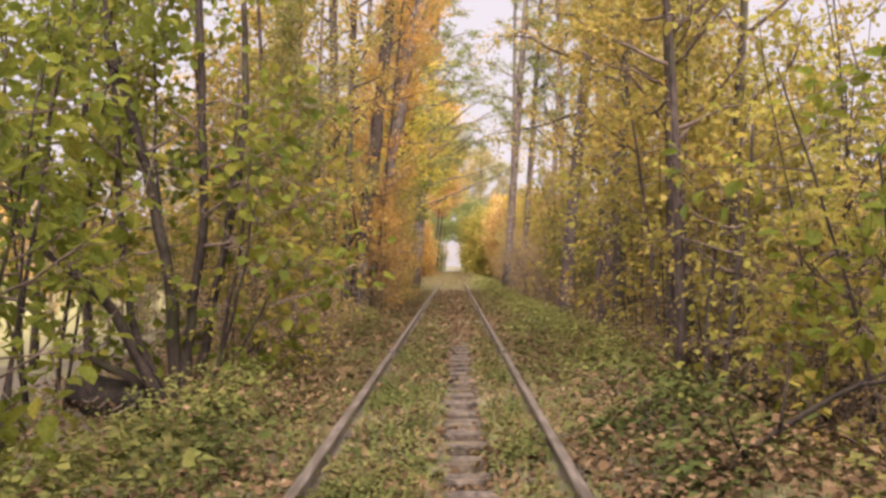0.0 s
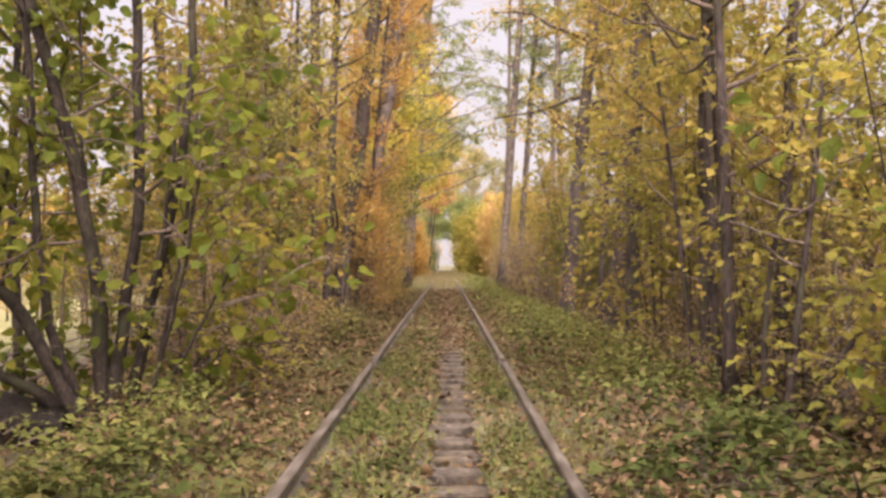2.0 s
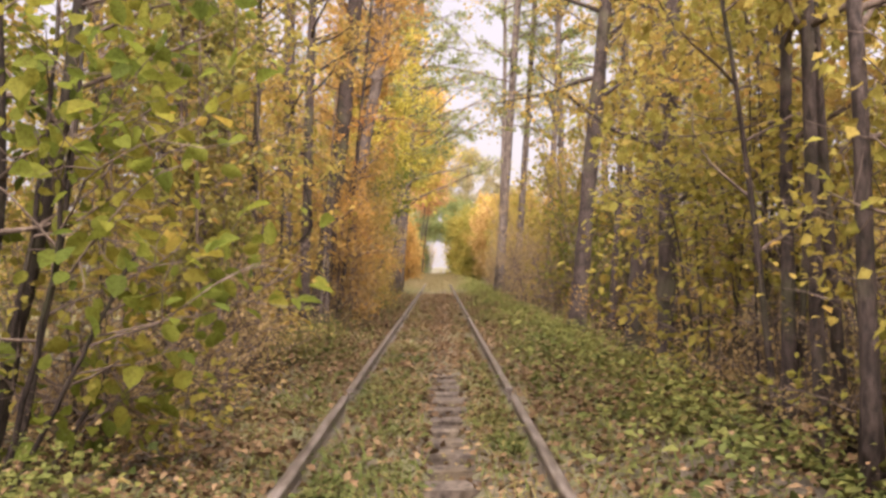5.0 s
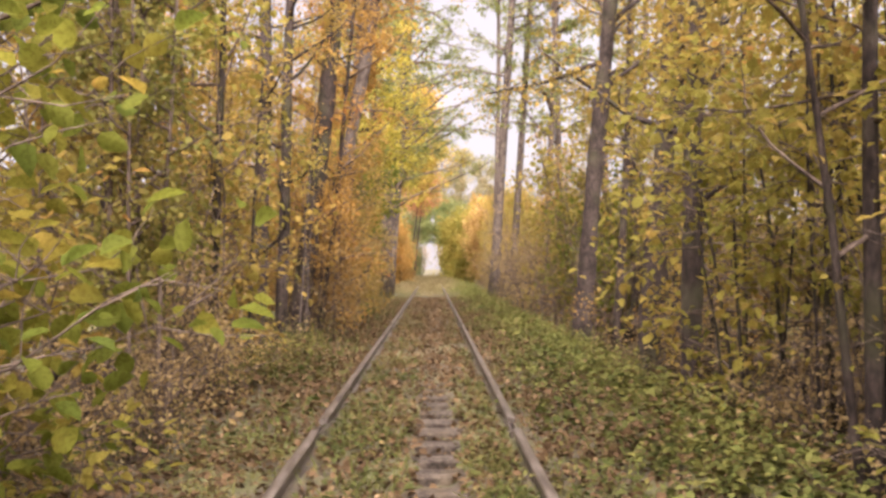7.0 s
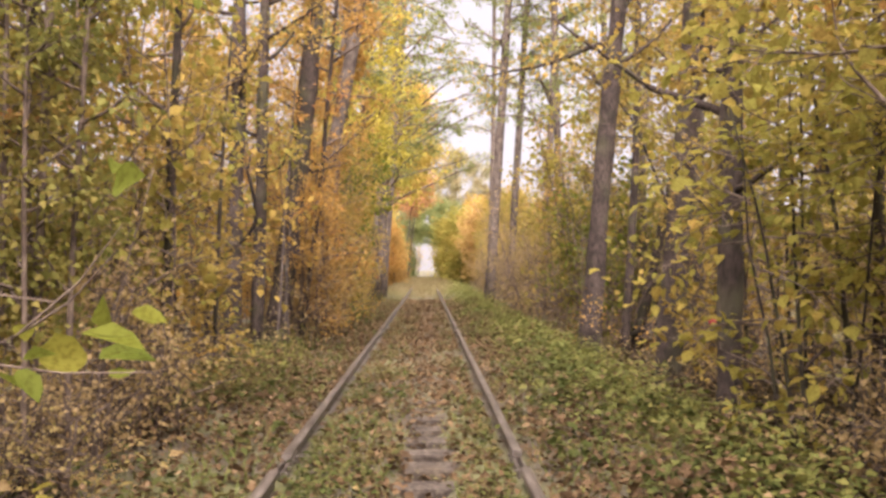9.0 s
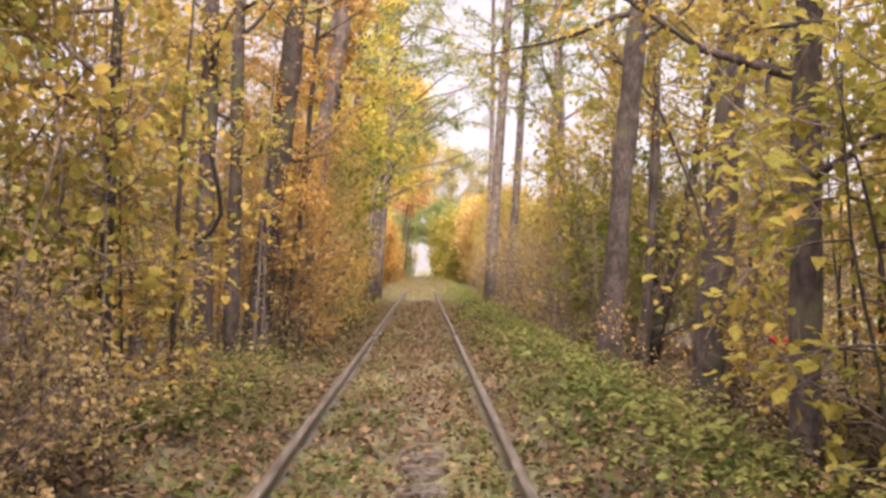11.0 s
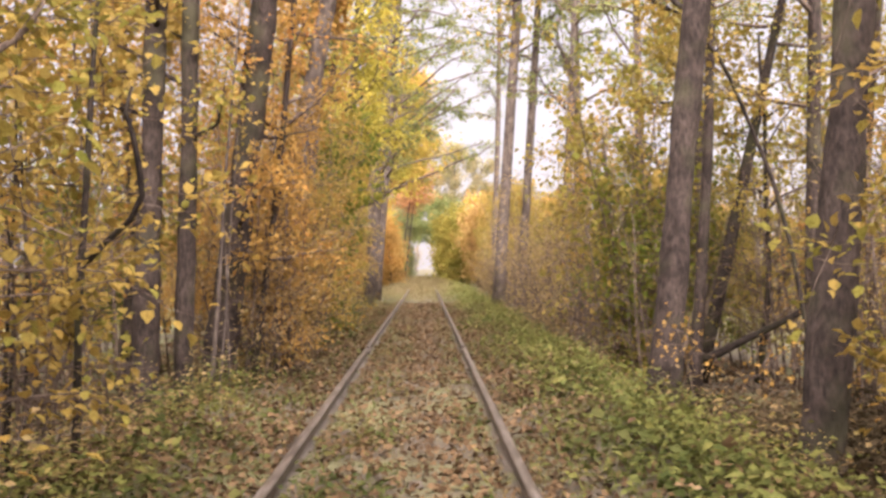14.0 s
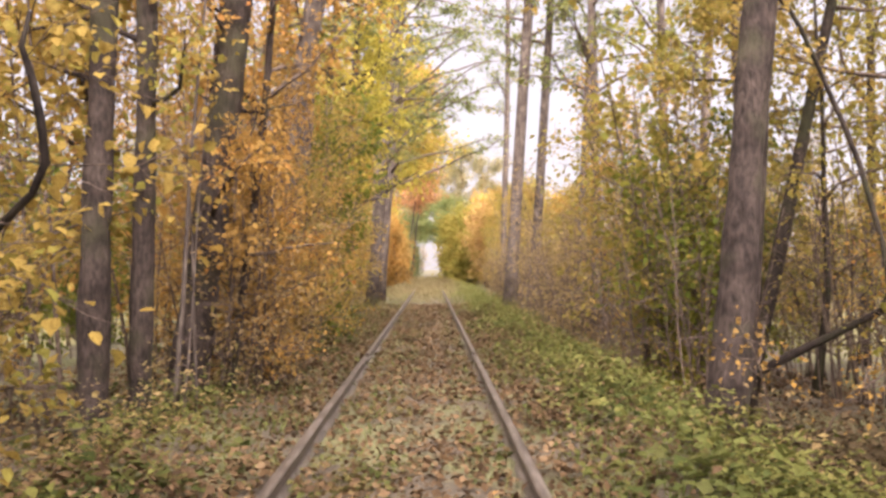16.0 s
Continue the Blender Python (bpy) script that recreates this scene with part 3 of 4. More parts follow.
tree("tree", -3.9, 22.5, "tall tree with golden leaves", "tree", TRACKSIDE, 27, one(13, 0.12, 0.03), leaf_gold, bark_grey, 6000, 0.13, 0.2, 2.2, 24)
tree("tree", -4.3, 15.5, "tall tree with yellow-green leaves", "tree", TRACKSIDE, 28, one(11, 0.09, 0.03), leaf_olive, bark_grey, 2600, 0.12, 0.15, 2.0, 24)
tree("tree", -2.5, 33.0, "slim tree with a light yellow-green crown over the track", "tree", TRACKSIDE, 29, one(12, 0.12, 0.1), leaf_lime, bark_grey, 5000, 0.13, 0.24, 2.2, 30, toward=(0.5, -0.2), hi=0.72)
tree("tree", -2.7, 37.0, "slim tree with a pale yellow crown over the track", "tree", TRACKSIDE, 291, one(13, 0.12, 0.1), leaf_lime, bark_grey, 4000, 0.14, 0.24, 2.2, 30, toward=(0.5, -0.2), hi=0.7)
tree("sucker_shoots", -2.22, 19.75, "thin pale shoots springing up beside a trunk", "shoots", "", 46,
     [(-0.08, -0.1, 4.4, 0.028, 0.02, 0, 0.03), (0.12, 0.05, 4.6, 0.026, 0.05, 0, 0.03), (-0.1, 0.08, 3.8, 0.014, -0.02, 0, 0.04), (0.22, -0.04, 3.4, 0.012, 0.1, 0, 0.04), (0.3, 0.1, 4.0, 0.014, 0.02, 0, 0.03)],
     leaf_gold, bark_pine, 260, 0.085, 0.5, 0.5, 5, 0.05, twig_count=2)
# trunks to the right of the track
tree("forked_shrub", 2.35, 7.7, "half-bare shrub with long arching boughs", "shrub", "", 30,
     [(0, 0, 2.6, 0.035, 0.12, 0, 0.04), (0.08, 0.05, 2.4, 0.028, 0.55, 0.05, 0.07), (0.05, -0.06, 2.0, 0.022, 0.85, -0.1, 0.08), (-0.05, 0.1, 3.0, 0.025, -0.05, 0.1, 0.05), (0.02, 0, 1.0, 0.025, 1.3, -0.2, 0.12)],
     leaf_mixed, bark_grey, 500, 0.08, 0.45, 0.8, 6, 0.1, twig_count=3)
tree("young_tree", 2.15, 8.1, "ivy-clad young tree with a dark stem", "tree", TRACKSIDE, 31, one(6, 0.05, 0.01, 0, 0.02), leaf_mixed, bark_grey, 1700, 0.08, 0.3, 1.0, 14)
tree("young_tree", 2.92, 9.2, "grey young tree with forked bare boughs", "tree", TRACKSIDE, 32,
     [(0, 0, 8, 0.062, 0.01, 0, 0.015), (0.03, 0.0, 3.0, 0.03, 0.75, -0.05, 0.06), (-0.32, 0.1, 7, 0.045, -0.04, 0.02, 0.03), (-0.5, 0.0, 7.5, 0.05, -0.02, 0, 0.02)],
     leaf_mixed, bark_grey, 2800, 0.08, 0.36, 1.5, 10, 0.12)
tree("young_tree", 2.55, 10.05, "slim brown tree forking at head height into arching boughs", "tree", TRACKSIDE, 33,
     [(0, 0, 7, 0.055, -0.015, 0, 0.012), (-0.02, 0, 4.6, 0.03, -0.2, 0, 0.03), (0.02, 0.05, 5, 0.03, 0.07, 0, 0.02)], leaf_olive, bark_grey, 2600, 0.09, 0.32, 1.3, 10)
tree("young_tree", 3.4, 12.9, "slim grey tree with yellow-green leaves", "tree", TRACKSIDE, 34, one(7.5, 0.042, 0.02), leaf_mixed, bark_grey, 2400, 0.075, 0.3, 1.4, 16)
tree("tree", 2.62, 13.75, "stout brown-barked tree near a red ribbon", "tree", TRACKSIDE, 35, one(13, 0.105, 0.05, 0, 0.012), leaf_gold, bark_grey, 6000, 0.066, 0.16, 1.8, 24, hi=0.7, toward=(0.3, -0.2))
tree("tree", 2.86, 16.5, "stout brown-barked tree leaning away from the track", "tree", TRACKSIDE, 36, one(14, 0.155, 0.113, 0, 0.01), leaf_gold, bark_grey, 5600, 0.066, 0.24, 2.3, 22, hi=0.7, toward=(0.5, 0.6))
tree("tree", 2.39, 18.8, "straight brown-barked tree with yellow leaves", "tree", TRACKSIDE, 37, one(14, 0.148, 0.094, 0, 0.01), leaf_gold, bark_grey, 5600, 0.066, 0.27, 2.2, 22, hi=0.7, toward=(0.1, 0.5))
tree("tree", 3.95, 22.6, "dark leaning tree forking above head height", "tree", TRACKSIDE, 38,
     [(0, 0, 8, 0.1, 0.24, 0, 0.012), (0.85, 0.0, 5, 0.05, 0.05, 0, 0.05)], leaf_mixed, bark_hazel, 2600, 0.07, 0.45, 1.6, 10)
tree("tree", 3.48, 21.3, "thin dark tree between thicker trunks", "tree", TRACKSIDE, 39, one(10, 0.08, 0.085, 0, 0.012), leaf_mixed, bark_grey, 2200, 0.07, 0.36, 1.3, 12)
tree("tree", 4.2, 19.55, "dark twin-stemmed tree behind a thicker trunk", "tree", TRACKSIDE, 43, [(0, 0, 9, 0.095, 0.02, 0, 0.012), (0.24, 0.1, 8, 0.07, 0.05, 0, 0.015)],
     leaf_olive, bark_grey, 2600, 0.07, 0.4, 1.5, 10)
tree("arching_sapling", 3.95, 18.75, "thin dark sapling bent over in an arch", "shrub", "", 44, [], leaf_gold, bark_hazel, 260, 0.075, 0.55, 0.6, 8, twig_count=3,
     shapes=[(0.024, [(0, 0), (-0.04, 1.2), (-0.25, 2.5), (-0.65, 3.7), (-1.0, 4.3), (-1.4, 4.6)])])
tree("tree", 5.7, 21.4, "slim tree with a thin olive crown", "tree", TRACKSIDE, 41, one(9.5, 0.07, 0.03), leaf_olive, bark_grey, 4200, 0.068, 0.3, 2.0, 18)
tree("tree", 6.6, 25.0, "slim tree with a green and yellow crown", "tree", TRACKSIDE, 42, one(10, 0.08, 0.0), leaf_hazel, bark_grey, 4200, 0.075, 0.28, 2.2, 18)
tree("tree", 4.6, 24.5, "tall tree with thin yellow foliage", "tree", TRACKSIDE, 40, one(13, 0.11, 0.03), leaf_gold, bark_pine, 5000, 0.11, 0.3, 2.2, 24, hi=0.85)


def conifer(x, y, h, r, lean, seed, lo, reach, label, needles=2600, limbs=34, toward=None):
    """Bare-trunked conifer: level, drooping boughs with combs of thin twigs."""
    rng = np.random.default_rng(seed)
    t = thing("conifer", x, y, float(ground_height(x, y)) - 0.05, label, "tree", "conifers along the track")
    line = bend(rng, (0, 0, 0), (lean, 0, 1), h, 16, 0.008, 0.0)
    tb = Tubes()
    tb.add(line, r * (np.linspace(1, 0.3, 17) + 0.3 * np.exp(-np.linspace(0, h, 17) / 0.4)), 9, 0.02, rng)
    part("trunk", tb.mesh("trunk", bark_pine), t)
    fine, tips = Tubes(), []
    for k in range(limbs):
        u = lo + (0.97 - lo) * (k + rng.random()) / limbs
        p, _ = on_line(line, u)
        a = rng.uniform(0, 2 * math.pi)
        out = np.array([math.cos(a), math.sin(a), rng.uniform(-0.05, 0.3)])
        if toward is not None:
            out = unit(out + np.array([toward[0], toward[1], 0]) * rng.uniform(0, 1.2))
        ln = reach * (1.15 - 0.75 * u) * rng.uniform(0.5, 1.15)
        limb = bend(rng, p, out + np.array([0, 0, rng.uniform(0.0, 0.55) + (0.35 if u < lo + 0.1 else 0)]), ln, 6, 0.13, -0.05)
        own = Tubes()
        own.add(limb, np.linspace(0.04, 0.012, 7) * (0.6 + 0.2 * ln), 5)
        part("limb", own.mesh("limb", bark_twig), t)
        for _ in range(9):
            q, e = on_line(limb, rng.uniform(0.25, 1))
            s = unit(np.cross(e, (0, 0, 1))) * rng.choice([-1, 1])
            tw = bend(rng, q, e * 0.6 + s * 0.8 + np.array([0, 0, -0.1]), ln * rng.uniform(0.15, 0.35), 3, 0.12, -0.06)
            fine.add(tw, np.linspace(0.012, 0.007, 4), 3)
            tips.append(tw)
    stuff_part("twig_growth", fine.mesh("twig_growth", bark_twig), t)
    at, way = leaf_places(rng, tips, needles, 0.05, 0.25)
    stuff_part("crown", leaves("crown", at, way, 0.17 * rng.uniform(0.6, 1.3, needles), leaf_needle, rng, 0.36), t)


PINE = "tall pine with bare level boughs and thin needles"
LARCH = "larch with drooping bare boughs and thin yellow-green needles"
for x, y, h, r, lean, lo, reach in ((2.15, 34.5, 24, 0.17, 0.09, 0.28, 2.2), (2.85, 35.6, 23, 0.14, 0.07, 0.28, 2.2), (3.6, 32.5, 22, 0.12, 0.05, 0.24, 2.2),
                                    (4.3, 34, 22, 0.13, 0.02, 0.25, 2.4), (5.3, 31, 21, 0.12, 0.0, 0.25, 2.4), (6.6, 33, 22, 0.14, 0.03, 0.25, 2.6),
                                    (3.4, 52, 26, 0.16, 0.03, 0.32, 2.2)):
    conifer(x, y, h, r, lean, int(x * 100 + y), lo, reach, PINE, 3600, 40)
for x, y, h, r, lean, lo, reach in ((-1.97, 42.5, 26, 0.2, 0.11, 0.15, 4.2), (-1.9, 47, 26, 0.18, 0.1, 0.19, 4.4), (-2.6, 39, 24, 0.16, 0.07, 0.2, 3.4), (-2.8, 56, 26, 0.2, 0.04, 0.4, 3.2), (-3.4, 31, 22, 0.13, 0.05, 0.24, 3.0)):
    conifer(x, y, h, r, lean, int(-x * 100 + y), lo, reach, LARCH, 8000, 46, (0.9, -0.2))

tree("sapling", 2.6, 18.2, "little sapling with bright orange leaves", "shrub", "", 45, [(0, 0, 1.15, 0.012, -0.22, -0.1, 0.08), (0.05, 0, 1.0, 0.01, 0.3, -0.1, 0.1)],
     leaf_orange, bark_twig, 150, 0.042, 0.72, 0.42, 6, 0.0, twig_count=3, outline="broad")
# shrubs: patterns, set out along both sides
patterns = {}
WORDS = {"hazel": "leafy green and yellow hazel shrub", "olive": "dull olive shrub with small leaves", "gold": "golden-yellow autumn shrub on thin stems",
         "orange": "orange-brown autumn shrub on thin stems", "mixed": "yellow-green autumn shrub with thin stems", "low": "low brownish shrub in the verge", "brown": "tangled brown shrub with small dry leaves", "layer": "slender shrub with level sprays of olive and yellow leaves",
         "bare": "nearly bare thicket of thin brown stems", "thin": "open shrub with sparse yellow leaves"}
for k, (key, leaf, h, cnt, size, lo, stems) in enumerate((
        ("hazel", leaf_hazel, 4.6, 2800, 0.11, 0.15, 5), ("hazel_b", leaf_hazel, 3.4, 1800, 0.105, 0.1, 4),
        ("olive", leaf_olive, 4.5, 4200, 0.065, 0.1, 6), ("gold", leaf_gold, 6.0, 6800, 0.068, 0.12, 6),
        ("gold_b", leaf_gold, 4.6, 5200, 0.065, 0.08, 6), ("orange", leaf_orange, 6.6, 7400, 0.066, 0.12, 6),
        ("orange_b", leaf_orange, 4.4, 5200, 0.062, 0.08, 6), ("mixed", leaf_mixed, 5.2, 4600, 0.07, 0.12, 6),
        ("mixed_b", leaf_mixed, 3.8, 3400, 0.068, 0.1, 6), ("mixed_c", leaf_mixed, 6.4, 5400, 0.074, 0.2, 5),
        ("low", leaf_dull, 1.7, 2800, 0.052, 0.1, 6), ("low_b", leaf_dull, 1.4, 2000, 0.052, 0.1, 5),
        ("bare", leaf_olive, 3.2, 420, 0.06, 0.2, 12), ("thin", leaf_mixed, 5.0, 1400, 0.1, 0.2, 5),
        ("thin_b", leaf_gold, 5.5, 1600, 0.1, 0.25, 4), ("thin_c", leaf_dull, 4.0, 3600, 0.056, 0.12, 6))):
    patterns[key] = tree("shrub", 0, -200, WORDS[key.split("_")[0]], "shrub", "shrubs along the track", 300 + k, clump(k, stems, h, 0.02 if stems < 9 else 0.013, 0.4, 0.16),
                         leaf, bark_twig, cnt, size, lo, 0.25 * h ** 0.5 + 0.4, 13 if stems < 9 else 7, outline="broad" if size > 0.08 else "plain", twig_count=4 if stems < 9 else 2)
# slender shrubs that hold their leaves in level sprays, and tangled brown ones
for k, (key, leaf, h, cnt, size, lo, stems, r) in enumerate((("layer", leaf_layer, 4.2, 950, 0.095, 0.16, 4, 0.016), ("layer_b", leaf_layer, 3.2, 750, 0.09, 0.12, 3, 0.014), ("layer_c", leaf_layer, 5.2, 1700, 0.08, 0.42, 4, 0.022), ("layer_d", leaf_gold, 4.9, 1700, 0.085, 0.2, 4, 0.02))):
    patterns[key] = tree("shrub", 0, -200, WORDS["layer"], "shrub", "shrubs along the track", 340 + k, clump(20 + k, stems, h, r, 0.35, 0.1),
                         leaf, bark_hazel, cnt, size, lo, 1.15, 9, -0.03, 0.06, outline="broad", twig_count=4, steep=(-0.1, 0.25), flat=0.86, droop=0.06)
for k, (key, h, cnt, stems) in enumerate((("brown", 2.4, 1900, 8), ("brown_b", 1.5, 1500, 8), ("brown_c", 3.6, 2300, 8))):
    patterns[key] = tree("shrub", 0, -200, WORDS["brown"], "shrub", "shrubs along the track", 350 + k, clump(30 + k, stems, h, 0.014, 0.45, 0.14),
                         leaf_brown, bark_twig, cnt, 0.052, 0.05, 0.62, 11, outline="plain", twig_count=4)
patterns["far_bare"] = tree("tree", 0, -220, "distant bare grey-brown tree", "tree", "distant trees", 420, [(0, 0, 9, 0.12, 0, 0, 0.04), (0.8, 0.3, 7, 0.08, 0.1, 0, 0.05), (-0.9, 0, 8, 0.09, -0.08, 0, 0.05)],
                            leaf_brown, bark_pine, 1500, 0.22, 0.08, 2.2, 18, jitter=0.3, twig_count=5)
# far crowns, coarse
FAR_WORDS = {"far": "distant tree in yellow and olive autumn leaf", "far_gold": "distant tree with golden-yellow leaves", "far_red": "distant tree with a red-orange crown reaching over the track",
             "far_green": "distant tree still in green leaf", "far_tall": "tall distant tree in yellow leaf", "far_orange": "distant tree with orange-brown leaves", "far_pale": "tall distant tree with a pale yellow top",
             "arch_green": "distant green tree arching over the track", "bush_orange": "distant orange bush beside the track", "bush_yellow": "distant bright yellow bush beside the track",
             "far_lime": "tall yellow-green tree leaning over the track", "far_dusk": "tall distant tree with thin green leaves, greyed in colour for haze", "bush_lime": "distant yellow-green bush beside the track", "bush_green": "distant dark green bush beside the track"}
for k, (key, leaf, h, cnt, size, lo, reach, lean) in enumerate((
        ("far", leaf_far, 7.5, 4200, 0.24, 0.1, 1.8, 0), ("far_gold", leaf_gold, 7, 4200, 0.24, 0.1, 1.8, 0), ("far_red", leaf_red, 11, 2600, 0.24, 0.66, 2.6, 0.12),
        ("far_green", leaf_hazel, 6, 3600, 0.24, 0.1, 1.7, 0), ("far_tall", leaf_far, 15, 7500, 0.3, 0.1, 2.2, 0), ("far_orange", leaf_orange, 6, 3600, 0.24, 0.1, 1.7, 0), ("far_pale", leaf_far, 19, 4200, 0.26, 0.36, 2.3, 0), ("far_dusk", leaf_dusk, 17, 7500, 0.28, 0.2, 3.4, 0), ("far_lime", leaf_far, 15, 6500, 0.24, 0.46, 3.4, 0.1),
        ("arch_green", leaf_mist, 11, 5200, 0.24, 0.4, 2.9, 0.1), ("bush_orange", leaf_orange, 4.6, 2600, 0.2, 0.05, 1.1, 0), ("bush_yellow", leaf_yellow, 4.6, 3200, 0.2, 0.22, 1.5, 0),
        ("bush_lime", leaf_layer, 4.2, 2600, 0.2, 0.05, 1.0, 0), ("bush_green", leaf_mist, 4.4, 2600, 0.2, 0.05, 1.0, 0))):
    patterns[key] = tree("tree", 0, -220, FAR_WORDS[key], "tree", "distant trees", 400 + k, one(h, 0.1, lean, 0.0, 0.03),
                         leaf, bark_grey, cnt, size, lo, reach, 24, jitter=0.3, twig_count=4, toward=(0.9, 0) if lean else None)
rng0 = np.random.default_rng(77)


def put(key, x, y, s=1.0, turn=None):
    return copy_thing(patterns[key], pose(x, y, float(ground_height(x, y)) - 0.03, 0, 0, rng0.uniform(0, 360) if turn is None else turn) @ Matrix.Scale(s, 4))


def pick(keys):
    return keys[int(rng0.integers(len(keys)))]


# left of the track
for key, x, y, s in (("brown", -2.3, 12.6, 0.9), ("brown_b", -2.35, 10.2, 0.8), ("brown", -2.9, 10.9, 0.9), ("brown_b", -1.95, 11.2, 0.6), ("layer_b", -2.3, 9.6, 0.8), ("brown_c", -2.9, 14.0, 0.9), ("brown_b", -1.95, 13.6, 0.8), ("layer_d", -2.55, 15.7, 1.0), ("layer_d", -3.2, 17.0, 1.1), ("bare", -2.75, 16.9, 0.9), ("brown_b", -1.6, 22.0, 0.7), ("brown", -2.1, 21.2, 1.0), ("brown_c", -2.0, 23.6, 1.0), ("thin", -2.9, 12.3, 0.9),
                     ("thin", -2.5, 14.4, 1.0), ("thin_b", -3.2, 14.6, 1.0),
                     ("orange", -4.2, 20.6, 1.0), ("bare", -3.4, 18.2, 0.9), ("thin_b", -2.9, 19.8, 1.0),
                     ("orange_b", -1.75, 21.6, 0.85), ("orange_b", -2.2, 22.6, 0.8), ("gold_b", -1.7, 23.6, 0.6), ("orange_b", -1.9, 25.0, 0.9), ("gold_b", -2.1, 27.0, 0.9), ("orange", -3.4, 23.6, 1.0), ("orange", -3.5, 26, 1.0),
                     ("hazel", -2.3, 28.5, 1.1), ("gold_b", -2.2, 30, 1.1), ("hazel", -2.6, 31.5, 1.2), ("mixed_b", -2.4, 33.5, 1.2), ("gold_b", -2.6, 35.5, 1.1)):
    put(key, x, y, s)
# right of the track
for key, x, y, s in (("layer_b", 2.75, 6.3, 0.8), ("bare", 2.65, 5.3, 0.35), ("brown_b", 2.75, 6.9, 0.8), ("layer", 3.2, 7.0, 0.9), ("layer_b", 2.55, 8.6, 0.8), ("brown", 3.3, 8.0, 0.8), ("bare", 3.3, 8.9, 0.8), ("layer_c", 3.7, 8.4, 0.95), ("layer", 3.9, 9.3, 1.0), ("brown_b", 2.6, 9.4, 0.8), ("bare", 3.0, 10.3, 0.8), ("brown", 3.9, 10.3, 1.0), ("layer_c", 3.3, 10.9, 0.9),
                     ("brown_b", 2.65, 11.3, 0.8), ("brown", 3.4, 12.3, 0.9), ("layer", 2.7, 12.3, 1.0), ("layer_c", 3.0, 12.6, 1.0), ("layer_c", 4.0, 12.4, 1.0), ("brown_b", 3.2, 15.0, 0.8), ("brown", 4.6, 14.4, 1.0), ("thin", 4.6, 14.6, 0.9),
                     ("mixed", 4.6, 8.4, 0.9), ("thin", 4.4, 11.0, 0.9), ("olive", 3.7, 24.4, 0.85), ("orange_b", 4.0, 26.8, 1.15), ("hazel", 4.9, 25.6, 0.85), ("thin_c", 5.6, 23.6, 0.9), ("olive", 5.4, 20.4, 0.8), ("layer_c", 2.8, 11.4, 1.0), ("layer_d", 3.5, 15.3, 0.85), ("layer_c", 4.1, 15.8, 1.2), 
                     ("bare", 4.6, 18.6, 0.7), ("bare", 4.8, 19.2, 1.0), ("bare", 5.0, 22.0, 1.0), ("orange_b", 5.2, 20.6, 0.8), ("thin_c", 5.0, 16.6, 0.8), ("bare", 3.9, 23.4, 0.9), ("bare", 3.2, 21.8, 0.8), ("thin", 3.4, 23.6, 1.05), ("mixed", 3.3, 25.4, 0.85), ("bare", 2.6, 23.0, 0.8),
                     ("brown_c", 2.9, 26.8, 0.95), ("thin", 3.3, 28.2, 1.0), ("brown_c", 2.8, 29.8, 0.9), ("brown_c", 3.1, 31.5, 0.9), ("bare", 2.6, 30.5, 0.8), ("bare", 2.7, 33, 0.8),
                     ("bare", 2.6, 35.5, 0.7), ("bare", 2.8, 38, 0.7)):
    put(key, x, y, s)
# unseen thicket behind the start, added to close the place and shade the ground
for y in np.arange(-26, 4, 2.0):
    put(pick(("gold", "mixed", "hazel", "orange")), -3.2 - rng0.uniform(0, 0.6), min(y, 3.2), rng0.uniform(1.6, 2.0) if y < 0 else 1.0)
    put(pick(("gold", "mixed", "mixed_c", "orange")), 3.3 + rng0.uniform(0, 0.6), min(y, 2.4), rng0.uniform(1.6, 2.0) if y < 0 else 1.0)
# thin unseen shrubs that fill the sides next to the start
for key, x, y, s in (("thin", -4.6, 5.4, 0.9), ("bare", -5.6, 7.0, 1.0), ("thin", 4.7, 5.2, 0.8), ("bare", 5.6, 6.8, 1.0), ("bare", 5.0, 3.6, 0.9), ("bare", -5.2, 3.9, 0.9)):
    put(key, x, y, s)
# second rows
for y in np.arange(9, 46, 1.7):
    if y > 22 or 11 < y < 13:
        put(pick(("gold", "mixed_c", "hazel", "orange")) if y > 17 else pick(("hazel", "olive", "hazel_b")), -5.6 - rng0.uniform(0, 2.2), y + rng0.uniform(-0.5, 0.5), rng0.uniform(0.7, 0.95))
    if y > 26:
        put(pick(("gold", "mixed_c", "gold_b", "orange", "thin_b")), 5.6 + rng0.uniform(0, 2.2), y + rng0.uniform(-0.5, 0.5), rng0.uniform(0.5, 0.75))
for x, y, key in ((-6.5, 16.5, "thin_b"), (-7.0, 19, "thin"), (-6.2, 21, "thin_b"), (6.4, 18.5, "thin_b"), (7.0, 21, "gold_b"), (6.2, 23.5, "thin")):
    put(key, x, y, 1.1)
for y in np.arange(38, 62, 2.2):
    put(pick(("gold", "mixed_c", "hazel", "orange")), -3.6 - rng0.uniform(0, 1), y, rng0.uniform(1.0, 1.3))
    put(pick(("gold", "thin", "bare", "gold_b")), 3.6 + rng0.uniform(0, 1.2), y, rng0.uniform(0.7, 0.9))
for y in np.arange(12, 60, 3.0):
    if not 13 < y < 24:
        put(pick(("gold", "orange_b", "gold_b", "mixed_b")), -9.5 - rng0.uniform(0, 3), y, rng0.uniform(0.6, 0.85))
    put(pick(("gold", "orange_b", "gold_b", "mixed_b")), 9.0 + rng0.uniform(0, 3), y, rng0.uniform(0.5, 0.75))
